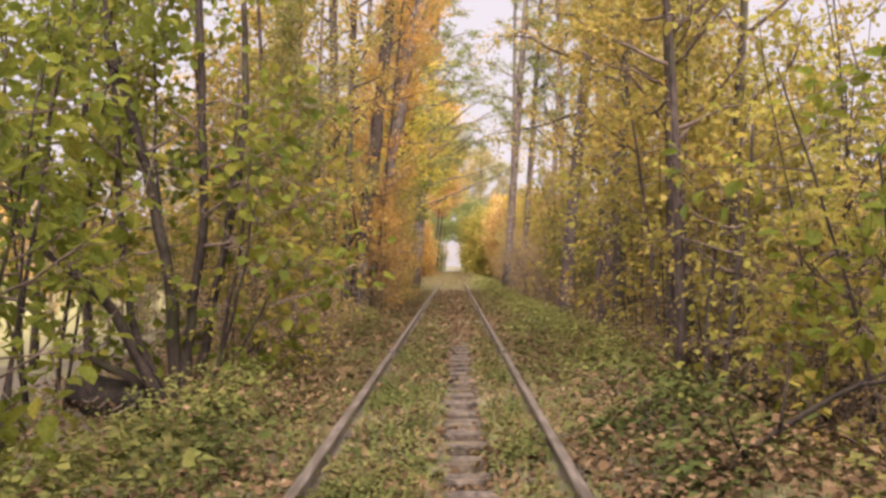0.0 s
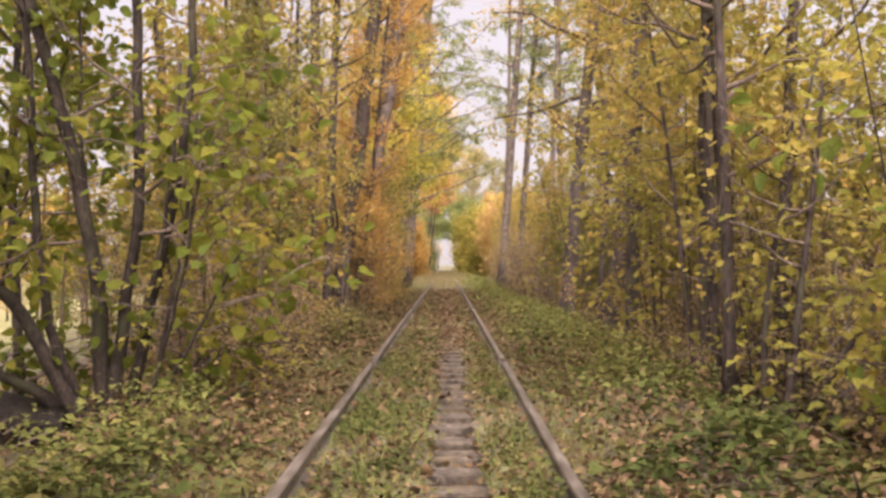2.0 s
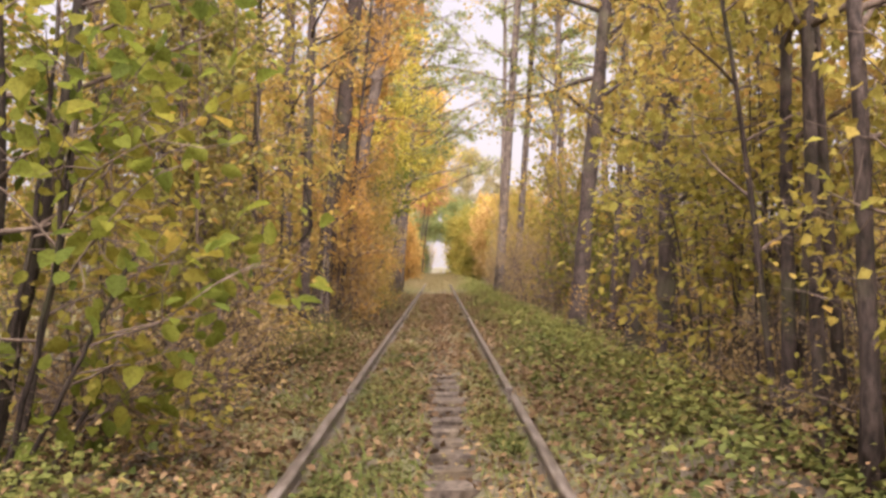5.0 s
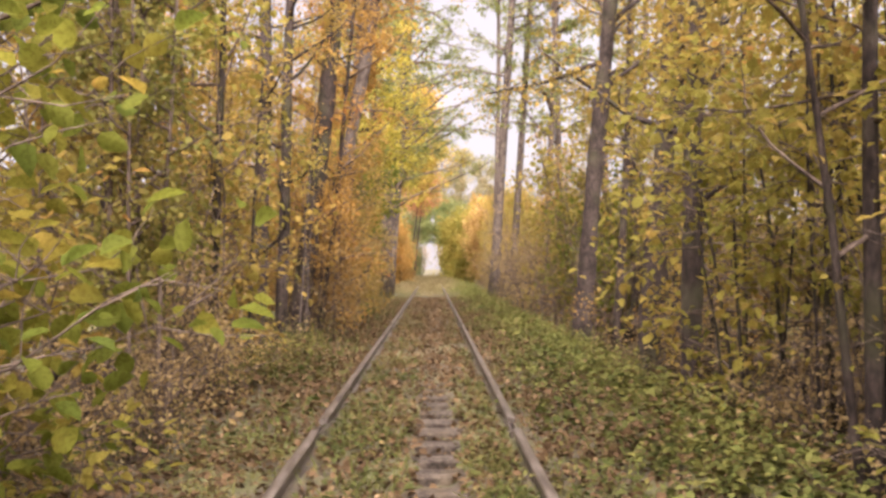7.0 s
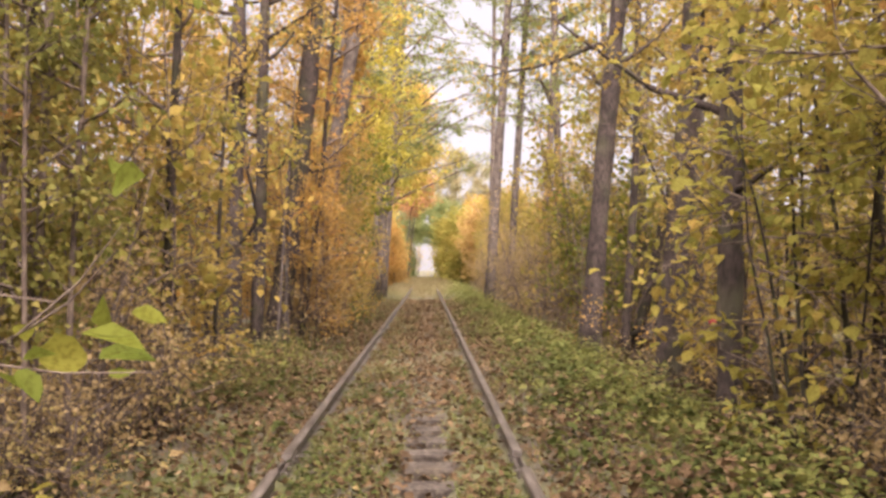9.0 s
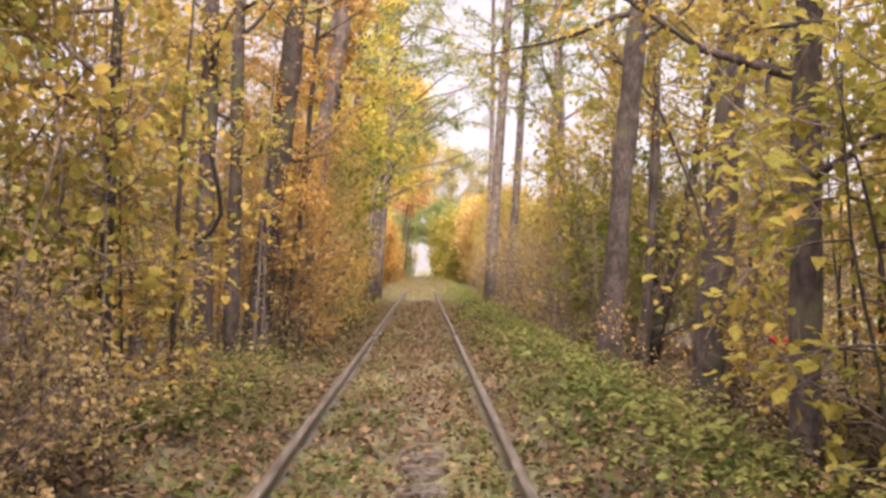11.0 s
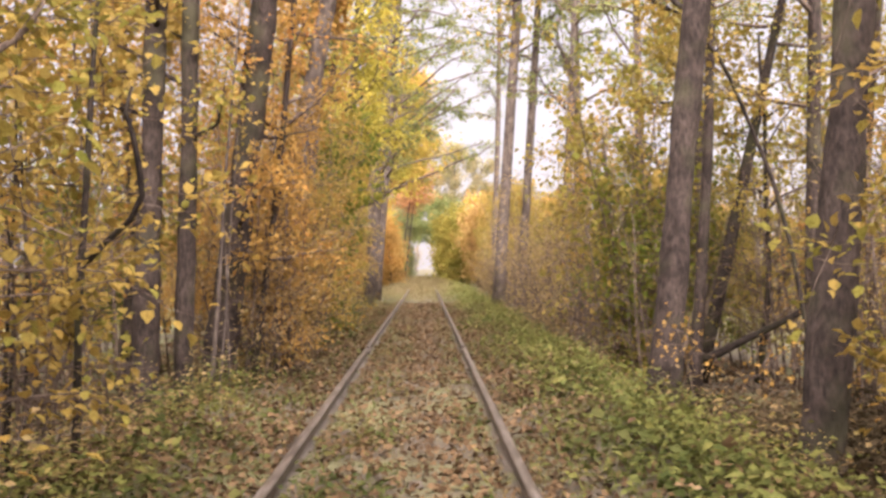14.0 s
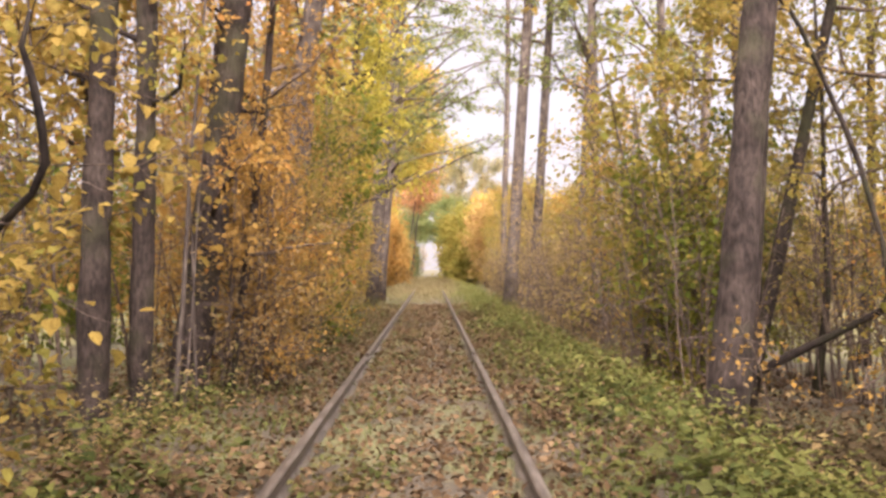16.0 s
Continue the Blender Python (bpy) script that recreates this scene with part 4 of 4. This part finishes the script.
# brown brush under and behind the trunks
for y in np.arange(15, 44, 1.9):
    put(pick(("brown", "brown_c", "bare", "bare")), 4.6 + rng0.uniform(0, 2.6), y, rng0.uniform(0.7, 1.05))
    put(pick(("brown", "brown_c", "bare", "mixed_b")), 7.6 + rng0.uniform(0, 3.0), y, rng0.uniform(0.7, 1.0))
    if y > 17:
        put(pick(("brown", "bare", "hazel_b", "mixed_b")), -6.4 - rng0.uniform(0, 3.5), y, rng0.uniform(0.6, 0.95))
# open ground beyond, with a far row of trees on both sides
for y in np.arange(14, 130, 5.5):
    for side in (-1, 1):
        put(pick(("far", "far_gold", "far_green", "far")), side * (15 + rng0.uniform(0, 9) + y * 0.05), y + rng0.uniform(-2, 2), rng0.uniform(0.55, 0.85))
# the leafy tunnel at the end: flanks that close in, a green arch and the light beyond it
for y in np.arange(62, 128, 4.0):
    put(pick(("far_orange", "far", "far_orange")), -5.2 - rng0.uniform(0, 1.0), y + rng0.uniform(-1, 1), rng0.uniform(0.9, 1.2))
    put(pick(("far_gold", "far_gold", "far")), 5.2 + rng0.uniform(0, 1.0), y + rng0.uniform(-1, 1), rng0.uniform(0.8, 1.0))
    put(pick(("far", "far_tall", "far_gold")), -8 - rng0.uniform(0, 2.5), y + rng0.uniform(-1, 1), rng0.uniform(0.9, 1.2))
    put(pick(("far", "far_gold")), 8 + rng0.uniform(0, 2.5), y + rng0.uniform(-1, 1), rng0.uniform(0.7, 0.9))
for key, x, y, s in (("bush_orange", -2.5, 78, 1.0), ("bush_orange", -3.3, 82, 1.15), ("bush_orange", -2.9, 88, 1.0), ("bush_yellow", 4.5, 80, 1.25), ("bush_yellow", 5.6, 84, 1.4), ("bush_yellow", 4.9, 90, 1.3), ("bush_yellow", 6.2, 95, 1.5), ("bush_lime", 3.2, 83, 1.0),
                     ("bush_lime", 2.9, 92, 1.45), ("bush_lime", 2.6, 100, 1.6), ("bush_lime", 2.7, 108, 1.5), ("far_red", -2.2, 92, 0.92), ("far_red", -1.9, 98, 0.95), ("far_lime", -3.4, 60, 0.85), ("far_lime", -3.2, 69, 1.0), ("far_pale", -6.5, 70, 0.8), ("far_pale", -6.0, 100, 0.9),
                     ("arch_green", -2.5, 128, 1.0), ("arch_green", -2.7, 133, 1.1), ("arch_green", 3.0, 131, 0.95), ("arch_green", -2.8, 140, 1.1), ("arch_green", 3.1, 139, 1.05), ("bush_green", -2.75, 122, 0.95), ("bush_green", -2.85, 129, 1.0), ("bush_green", -2.8, 137, 1.0), ("bush_lime", 2.8, 120, 1.1), ("bush_green", 2.75, 128, 1.0), ("bush_green", 2.6, 137, 1.0),
                     ("far_dusk", 4.6, 146, 1.2), ("far_dusk", -3.6, 150, 1.2), ("far_dusk", 8.5, 152, 1.15), ("far_dusk", 13.0, 148, 0.85), ("far_dusk", 3.0, 160, 1.4), ("far_dusk", -8.0, 150, 1.0),
                     ("far", -6.2, 132, 1.6), ("far", 6.4, 134, 1.5), ("far_tall", -9, 136, 1.0), ("far_tall", 9.5, 138, 0.8), ("far_bare", -5.0, 190, 1.0), ("far_bare", 5.5, 200, 1.0), ("far_bare", -1.9, 232, 0.8), ("far_bare", 2.6, 246, 0.85), ("far_bare", -9.0, 215, 1.2), ("far_bare", 10.0, 220, 1.2)):
    put(key, x, y, s, rng0.uniform(-15, 15) + (180 if x > 0 else 0) if key in ("arch_green", "far_red", "far_lime") else None)
for key, x, y, s, turn in (("brown_c", -2.5, 41, 0.8, 20), ("orange_b", -2.6, 46, 0.8, 100), ("brown_c", -2.7, 52, 0.9, 200), ("brown", 2.9, 43, 1.1, 40), ("brown_c", 3.3, 47, 0.8, 130), ("brown_c", 3.5, 53, 0.9, 220), ("gold_b", 3.8, 60, 0.8, 300), ("brown_c", 4.2, 67, 1.0, 70),
                           ("arch_green", -2.2, 125, 0.78, 4), ("arch_green", 2.6, 126, 0.76, 176), ("bush_green", -2.0, 126, 0.9, 50), ("hazel_b", 3.75, 25.4, 1.15, 170), ("hazel_b", 3.5, 22.9, 0.9, 60)):
    put(key, x, y, s, turn)
for p in patterns.values():
    for o in (*p.children_recursive, p):
        bpy.data.objects.remove(o)

# ---- ground cover ----
def scatter(rng, count, xs, ys, weight):
    """Random places in a strip, kept by a weight from 0 to 1."""
    x, y = rng.uniform(*xs, count), ys[0] + (ys[1] - ys[0]) * rng.random(count) ** 1.35
    keep = rng.random(count) < weight(x, y)
    return x[keep], y[keep]


def patchy(x, y, scale, seed):
    return 0.5 + 0.5 * np.sin(x * 2.1 * scale + seed) * np.sin(y * 1.7 * scale + seed * 2.3) * 0.6 + 0.2 * np.sin(x * 4.7 * scale - y * 3.9 * scale + seed)


def off_rail(x):
    return np.abs(np.abs(x) - RAIL_X) > 0.075


def build_litter(seed, count, ys):
    rng = np.random.default_rng(seed)

    def w(x, y):
        path = 0.55 + 0.45 * (np.abs(x) < 1.6) - 0.5 * np.exp(-((x - 0.17) / 0.17) ** 4) * np.clip((17 - y) / 4, 0, 1)
        return np.clip(path * (0.45 + 0.55 * patchy(x, y, 0.6, 1.0)), 0, 1) * np.clip(0.6 + np.maximum(y, 0) * 0.03, 0, 1) * off_rail(x)
    x, y = scatter(rng, count, (-5.5, 5.5), ys, w)
    n = len(x)
    z = ground_height(x, y) + 0.004 + 0.055 * rng.random(n) ** 2
    way = np.stack([rng.normal(0, 1, n), rng.normal(0, 1, n), rng.normal(0, 0.38, n)], -1)
    ob = new("leaf_litter", leaves("leaf_litter", np.stack([x, y, z], -1), way, rng.uniform(0.03, 0.085, n), leaf_fallen, rng, 0.72, "plain", 0.7))
    tagged(ob, "brown and tan fallen leaves strewn over the track", "fallen leaves", kind="stuff")


def build_weeds(name, label, seed, count, xs, ys, weight, height, size, leaf, per=9, wide=0.75):
    rng = np.random.default_rng(seed)
    x, y = scatter(rng, count, xs, ys, weight)
    n = len(x)
    base = np.stack([x, y, ground_height(x, y)], -1)
    tall = height * rng.uniform(0.35, 1.2, n)
    a = rng.uniform(0, 2 * np.pi, (n, per))
    up = rng.random((n, per)) ** 0.7
    out = np.stack([np.cos(a), np.sin(a), np.zeros_like(a)], -1)
    at = base[:, None] + out * (0.05 + 0.35 * tall[:, None, None] * rng.random((n, per, 1))) + np.stack([0 * up, 0 * up, up * tall[:, None] + 0.01], -1)
    way = out + np.stack([0 * up, 0 * up, rng.normal(0.05, 0.3, (n, per))], -1)
    ln = size * rng.uniform(0.6, 1.25, (n, per)) * np.exp(rng.normal(0, 0.26, (n, 1)))
    keep = off_rail(at[..., 0].reshape(-1)) | (rng.random(n * per) < 0.12)
    ob = new(name, leaves(name, at.reshape(-1, 3)[keep], way.reshape(-1, 3)[keep], ln.reshape(-1)[keep], leaf, rng, wide, "plain", 0.75))
    tagged(ob, label, "weeds", kind="stuff")


def build_grass():
    rng = np.random.default_rng(61)

    def w(x, y):
        strip = 0.85 * np.exp(-((x - 1.75) / 0.55) ** 2) * np.clip((y - 6) / 6, 0.2, 1) + 0.25 * np.exp(-((x + 1.5) / 0.6) ** 2) + 0.5 * (np.abs(x) < 0.7) * (np.abs(x - 0.17) > 0.17) * np.clip((18 - y) / 8, 0.1, 1) + 0.3 * (np.abs(np.abs(x) - 1.15) < 0.25) * np.clip((14 - y) / 4, 0.15, 1)
        return np.clip(strip * (0.3 + 0.7 * patchy(x, y, 0.5, 4.0)), 0, 1) * off_rail(x)
    x, y = scatter(rng, 130000, (-3.5, 4), (2.5, 60), w)
    n = len(x)
    at = np.stack([x, y, ground_height(x, y) - 0.01], -1)
    way = np.stack([rng.normal(0, 0.45, n), rng.normal(0, 0.45, n), np.ones(n)], -1)
    ob = new("grass", leaves("grass", at, way, rng.uniform(0.07, 0.2, n), grass_blade, rng, 0.07, "plain", 0.0))
    tagged(ob, "green and straw-coloured verge grass beside the rails", "grass", kind="stuff")


build_litter(50, 240000, (1.5, 45))
build_litter(57, 40000, (1.5, -12))


def verge(x, y):
    """How green the verges are: a lush strip on one side, patches on the other."""
    lush = np.exp(-((x - 1.95) / 0.55) ** 2) * np.clip((y - 5) / 5, 0.35, 1)
    left = 0.8 * np.exp(-((x + 1.9) / 0.6) ** 2) * (patchy(x, y, 0.35, 2.0) > 0.52)
    front = 0.5 * (x < -1.3) * np.clip((7.4 - y) / 2, 0, 1) + 0.6 * (x > 1.2) * np.clip((8 - y) / 2, 0, 1)
    clear = 1 - 0.95 * np.exp(-((x + 2.7) / 0.85) ** 2 - ((y - 7.9) / 1.3) ** 2)
    return np.clip(clear * (lush + left + front + 0.12 * (x < 2.6)) * np.clip(patchy(x, y, 0.8, 5.0) * 1.5 - 0.25, 0.05, 1), 0, 1) * (np.abs(x) > 0.95)


def between(x, y):
    side = np.clip(np.abs(x - 0.17) / 0.2 - 0.85, 0, 1)
    return side * np.clip(1.25 - y * 0.055, 0.12, 1) * np.clip(patchy(x, y, 0.9, 3.0) * 2.2 - 0.7, 0.04, 1)


build_weeds("weeds", "low green nettles and ground ivy in the verges", 51, 22000, (-5, 4.6), (3.0, 38), verge, 0.22, 0.068, leaf_weed, 9)
build_weeds("nettles", "lush green nettles and goutweed beside the track", 55, 15000, (-3.2, 3.0), (3.4, 40),
            lambda x, y: np.clip(np.exp(-((x - 2.0) / 0.44) ** 2) * np.clip((y - 5) / 5, 0.12, 1) + 1.4 * np.exp(-((x + 2.0) / 0.42) ** 2) * (np.sin(y * 0.55 - 1.6) > 0.0), 0, 1)
            * np.clip(patchy(x, y, 0.7, 6.0) * 1.8 - 0.3, 0.12, 1), 0.42, 0.044, leaf_nettle, 18, 0.62)
build_weeds("low_weeds", "small green weeds between the rails", 52, 12000, (-0.75, 0.75), (2.5, 30), between, 0.10, 0.045, leaf_weed, 7, 0.6)
build_weeds("dead_stalks", "dry brown herb stalks and leaves in the verges", 53, 20000, (-4.5, 4.5), (3.0, 36),
            lambda x, y: 0.8 * (np.abs(x) > 0.92) * (1 - 0.92 * np.exp(-((x + 2.9) / 0.9) ** 2 - ((y - 8.2) / 1.6) ** 2)) * np.clip(patchy(x, y, 0.5, 7.0) * 1.6 - 0.3, 0.1, 1), 0.3, 0.05, leaf_fallen, 8)
build_weeds("track_herbs", "small olive herbs and moss tufts along the rails", 54, 16000, (-1.5, 1.5), (2.6, 34),
            lambda x, y: np.clip(np.abs(x - 0.17) / 0.2 - 0.85, 0.08, 1) * np.clip(patchy(x, y, 1.2, 9.0) * 1.4 - 0.2, 0.1, 1) * np.clip(1.5 - y * 0.085, 0.12, 0.8), 0.09, 0.034, leaf_herb, 8, 0.55)
build_weeds("tall_herbs", "tall dry herbs and seedlings at the foot of the thicket", 59, 6500, (-3.4, 3.6), (8.6, 30),
            lambda x, y: np.clip(np.exp(-((x + 2.35) / 0.42) ** 2) + 0.7 * np.exp(-((x - 2.75) / 0.35) ** 2), 0, 1) * np.clip(patchy(x, y, 0.6, 8.0) * 1.7 - 0.35, 0.05, 1)
            * (1 - 0.9 * np.exp(-((x + 2.7) / 0.7) ** 2 - ((y - 8.4) / 1.0) ** 2)), 0.62, 0.05, leaf_brown, 16, 0.6)
build_weeds("goutweed", "bright yellow-green goutweed in a strip beside the rail", 64, 11000, (0.95, 4.0), (8, 75),
            lambda x, y: np.exp(-((x - 1.64 - 0.012 * y) / (0.32 + 0.006 * y)) ** 2) * np.clip((y - 7) / 14, 0.1, 1) * np.clip(patchy(x, y, 0.7, 3.0) * 1.9 - 0.3, 0.15, 1), 0.34, 0.062, leaf_goutweed, 12, 0.65)
# scrub that also darkens the ground where the thicket shades it
build_weeds("undergrowth", "dry undergrowth below the thicket, coloured dark for the shade there", 65, 10500, (2.3, 4.6), (7.2, 19.5),
            lambda x, y: np.clip((x - 2.3) / 0.5, 0, 1) * np.clip(patchy(x, y, 0.6, 1.5) * 1.8 - 0.25, 0.15, 1), 0.42, 0.055, leaf_shaded_scrub, 12, 0.6)
build_weeds("weeds", "low green weeds along the track verges", 58, 4000, (-5, 4.6), (3.0, -12), verge, 0.24, 0.052, leaf_weed, 8)
build_grass()


def build_far_herbs():
    """Dry herbs that have closed over the distant track."""
    rng = np.random.default_rng(63)
    x, y = scatter(rng, 70000, (-3.0, 3.0), (38, 130), lambda x, y: np.clip((y - 38) / 34, 0, 1) * np.clip(0.6 + 0.4 * patchy(x, y, 0.4, 2.0), 0, 1))
    n = len(x)
    at = np.stack([x, y, ground_height(x, y) + 0.0], -1)
    way = np.stack([rng.normal(0, 0.6, n), rng.normal(0, 0.6, n), np.ones(n)], -1)
    ob = new("dry_herbs", leaves("dry_herbs", at, way, rng.uniform(0.12, 0.32, n) * np.clip((y - 34) / 36, 0.35, 1), leaf_straw, rng, 0.3, "plain", 0.0))
    tagged(ob, "pale dry herbs and grass grown over the distant rails", "grass", kind="stuff")


build_far_herbs()


# ---- loose things ----
def build_fallen_log():
    """A short hollow log: outer bark and a cut end with a deep hole, rootlets round it."""
    rng = np.random.default_rng(70)
    t = thing("fallen_log", -3.12, 8.95, float(ground_height(-3.12, 8.95)) + 0.16, "dark rotten hollow log lying beside the hazel", "log")
    sides, rings = 14, [(0.0, 0.1, 0.13), (0.0, 0.0, 0.19), (0.0, -0.03, 0.2), (0.0, 0.2, 0.215), (0.02, 0.42, 0.2), (0.05, 0.62, 0.12)]
    inner = [(0.0, 0.5, 0.06), (0.0, 0.3, 0.12)] + rings
    verts, faces = [], []
    for dz, along, r in inner:
        for j in range(sides):
            q = 2 * math.pi * j / sides
            rr = r * (1.05 + rng.normal(0, 0.12))
            verts.append((-along * 1.45 + 0.32 * rr * math.cos(q) + 0.12, along * 0.5 - 0.12 - 0.95 * rr * math.cos(q), rr * math.sin(q) * 0.92 + dz))
    for i in range(len(inner) - 1):
        for j in range(sides):
            k = (j + 1) % sides
            faces.append((i * sides + j, i * sides + k, (i + 1) * sides + k, (i + 1) * sides + j))
    faces += [tuple(range(sides)), tuple(reversed(range((len(inner) - 1) * sides, len(inner) * sides)))]
    part("log_body", mesh_of("log_body", verts, faces, bark_dead), t)
    for k in range(9):
        own = Tubes()
        a = rng.uniform(3.3, 6.0)
        own.add(bend(rng, (-0.14 * k + 0.1, -0.28 + 0.05 * k, 0.02 * k), (math.cos(a) * 0.6, -0.8, math.sin(a) * 0.5 + 0.2), rng.uniform(0.2, 0.45), 5, 0.25, -0.1), np.linspace(0.016, 0.005, 6), 6)
        part("rootlet", own.mesh("rootlet", bark_twig), t)


def build_leaning_branch():
    rng = np.random.default_rng(71)
    t = thing("leaning_branch", 3.62, 21.6, 0.2, "mossy dead branch leaning between the trunks", "branch")
    tb = Tubes()
    tb.add(bend(rng, (0, 0, 0), (1.0, -0.12, 0.5), 2.5, 8, 0.04), np.linspace(0.055, 0.03, 9), 8, 0.05, rng)
    part("branch_wood", tb.mesh("branch_wood", bark_hazel), t)
    own = Tubes()
    own.add(bend(rng, (1.35, -0.17, 0.66), (0.3, 0, 0.8), 0.6, 4, 0.1), np.linspace(0.02, 0.008, 5), 6)
    part("side_shoot", own.mesh("side_shoot", bark_hazel), t)


def build_ribbon():
    m, n, l, p = node_material("red_ribbon_plastic")
    t = n.new("ShaderNodeTexNoise")
    t.inputs["Scale"].default_value = 30
    r = ramp_node(n, [(0.3, (0.2, 0.006, 0.012)), (0.7, (0.34, 0.012, 0.02))])
    l.new(t.outputs[0], r.inputs[0])
    l.new(r.outputs[0], p.inputs["Base Color"])
    p.inputs["Roughness"].default_value = 0.4
    ob = thing("marker_ribbon", 2.8, 14.6, 0.9, "crumpled red plastic ribbon tied to a twig", "ribbon")
    rng = np.random.default_rng(72)
    for k, (ln, dz) in enumerate(((0.2, -0.02), (0.12, -0.1))):
        u = np.linspace(0, 1, 10)
        verts, faces = [], []
        for s in u:
            x, z = -0.04 + s * ln, dz * s * s + 0.008 * math.sin(9 * s + k)
            w = 0.018 + 0.006 * math.sin(7 * s)
            tw = 0.9 * math.sin(4 * s + k)
            verts += [(x, -w * math.sin(tw) - 0.004 * k, z + w * math.cos(tw)), (x, w * math.sin(tw) - 0.004 * k, z - w * math.cos(tw))]
            verts += [(x, -w * math.sin(tw) - 0.004 * k + 0.0015, z + w * math.cos(tw)), (x, w * math.sin(tw) - 0.004 * k + 0.0015, z - w * math.cos(tw))]
        for i in range(9):
            a, b = i * 4, i * 4 + 4
            faces += [(a, a + 1, b + 1, b), (a + 2, b + 2, b + 3, a + 3), (a, b, b + 2, a + 2), (a + 1, a + 3, b + 3, b + 1)]
        part("ribbon_tail", mesh_of("ribbon_tail", verts, faces, m), ob)
    tw = Tubes()
    tw.add(bend(rng, (0.32, 0.3, -0.12), (-0.7, -0.62, 0.3), 0.65, 6, 0.06), np.linspace(0.008, 0.004, 7), 5)
    part("twig", tw.mesh("twig", bark_twig), ob)


def build_arched_branch():
    rng = np.random.default_rng(73)
    t = thing("arched_branch", 1.45, 5.05, float(ground_height(1.45, 5.05)) - 0.04, "dark bare branch arching low over the verge", "branch")
    tb = Tubes()
    u = np.linspace(0, 1, 10)
    tb.add(np.stack([u * 1.25, -0.12 * u + 0.02 * np.sin(7 * u), 0.66 * np.sin(u * 1.9) + 0.015 * np.sin(11 * u)], -1), np.linspace(0.022, 0.011, 10), 7, 0.05, rng)
    part("branch_wood", tb.mesh("branch_wood", bark_hazel), t)
    for p, w, n in (((0.42, -0.05, 0.4), (0.2, -0.2, 1), 0.5), ((0.75, -0.07, 0.6), (0.8, 0.1, 0.6), 0.6), ((0.25, -0.03, 0.24), (-0.5, -0.4, 0.5), 0.35)):
        own = Tubes()
        own.add(bend(rng, p, w, n, 5, 0.12), np.linspace(0.011, 0.004, 6), 5)
        part("side_shoot", own.mesh("side_shoot", bark_hazel), t)


def build_broken_branch():
    rng = np.random.default_rng(74)
    t = thing("broken_branch", -2.25, 16.6, float(ground_height(-2.25, 16.6)) - 0.03, "slim stem with a dark broken branch hanging from it", "branch")
    stem = bend(rng, (0, 0, 0), (0.03, 0, 1), 4.6, 10, 0.03)
    tb = Tubes()
    tb.add(stem, np.linspace(0.032, 0.012, 11), 7, 0.04, rng)
    part("stem", tb.mesh("stem", bark_hazel), t)
    own = Tubes()
    own.add(np.array([(0.5, -0.3, 2.72), (0.46, -0.3, 2.55), (0.5, -0.28, 2.4), (0.53, -0.25, 2.2), (0.54, -0.22, 2.0), (0.44, -0.15, 1.85), (0.25, -0.08, 1.7), (0.03, 0, 1.5)]), [0.01, 0.016, 0.02, 0.022, 0.022, 0.022, 0.022, 0.026], 7, 0.06, rng)
    part("dead_bough", own.mesh("dead_bough", bark_dead), t, "dark dead bough with a snapped tip")


build_broken_branch()
build_fallen_log()
build_arched_branch()
build_leaning_branch()
build_ribbon()


def build_single_fallen_leaves():
    """The fallen leaves nearest the eye's line, one by one on the ground."""
    rng = np.random.default_rng(80)
    ground = bpy.data.objects["ground"]
    kinds = [leaves("fallen_leaf", np.zeros((1, 3)), [(1, 0, 0)], [1.0], leaf_fallen_single, rng, w, "broad") for w in (0.62, 0.7, 0.78, 0.85, 0.66, 0.74)]
    for i in range(300):
        x, y = rng.uniform(-0.68, 0.68), 3.6 + 13 * rng.random() ** 1.2
        lf = part("fallen_leaf", kinds[i % 6], ground)
        z = float(ground_height(x, y)) + rng.uniform(0.02, 0.05)
        lf.matrix_local = pose(x, y, z, rng.normal(0, 22), rng.normal(0, 18), rng.uniform(0, 360)) @ Matrix.Scale(rng.uniform(0.05, 0.11), 4)


build_single_fallen_leaves()
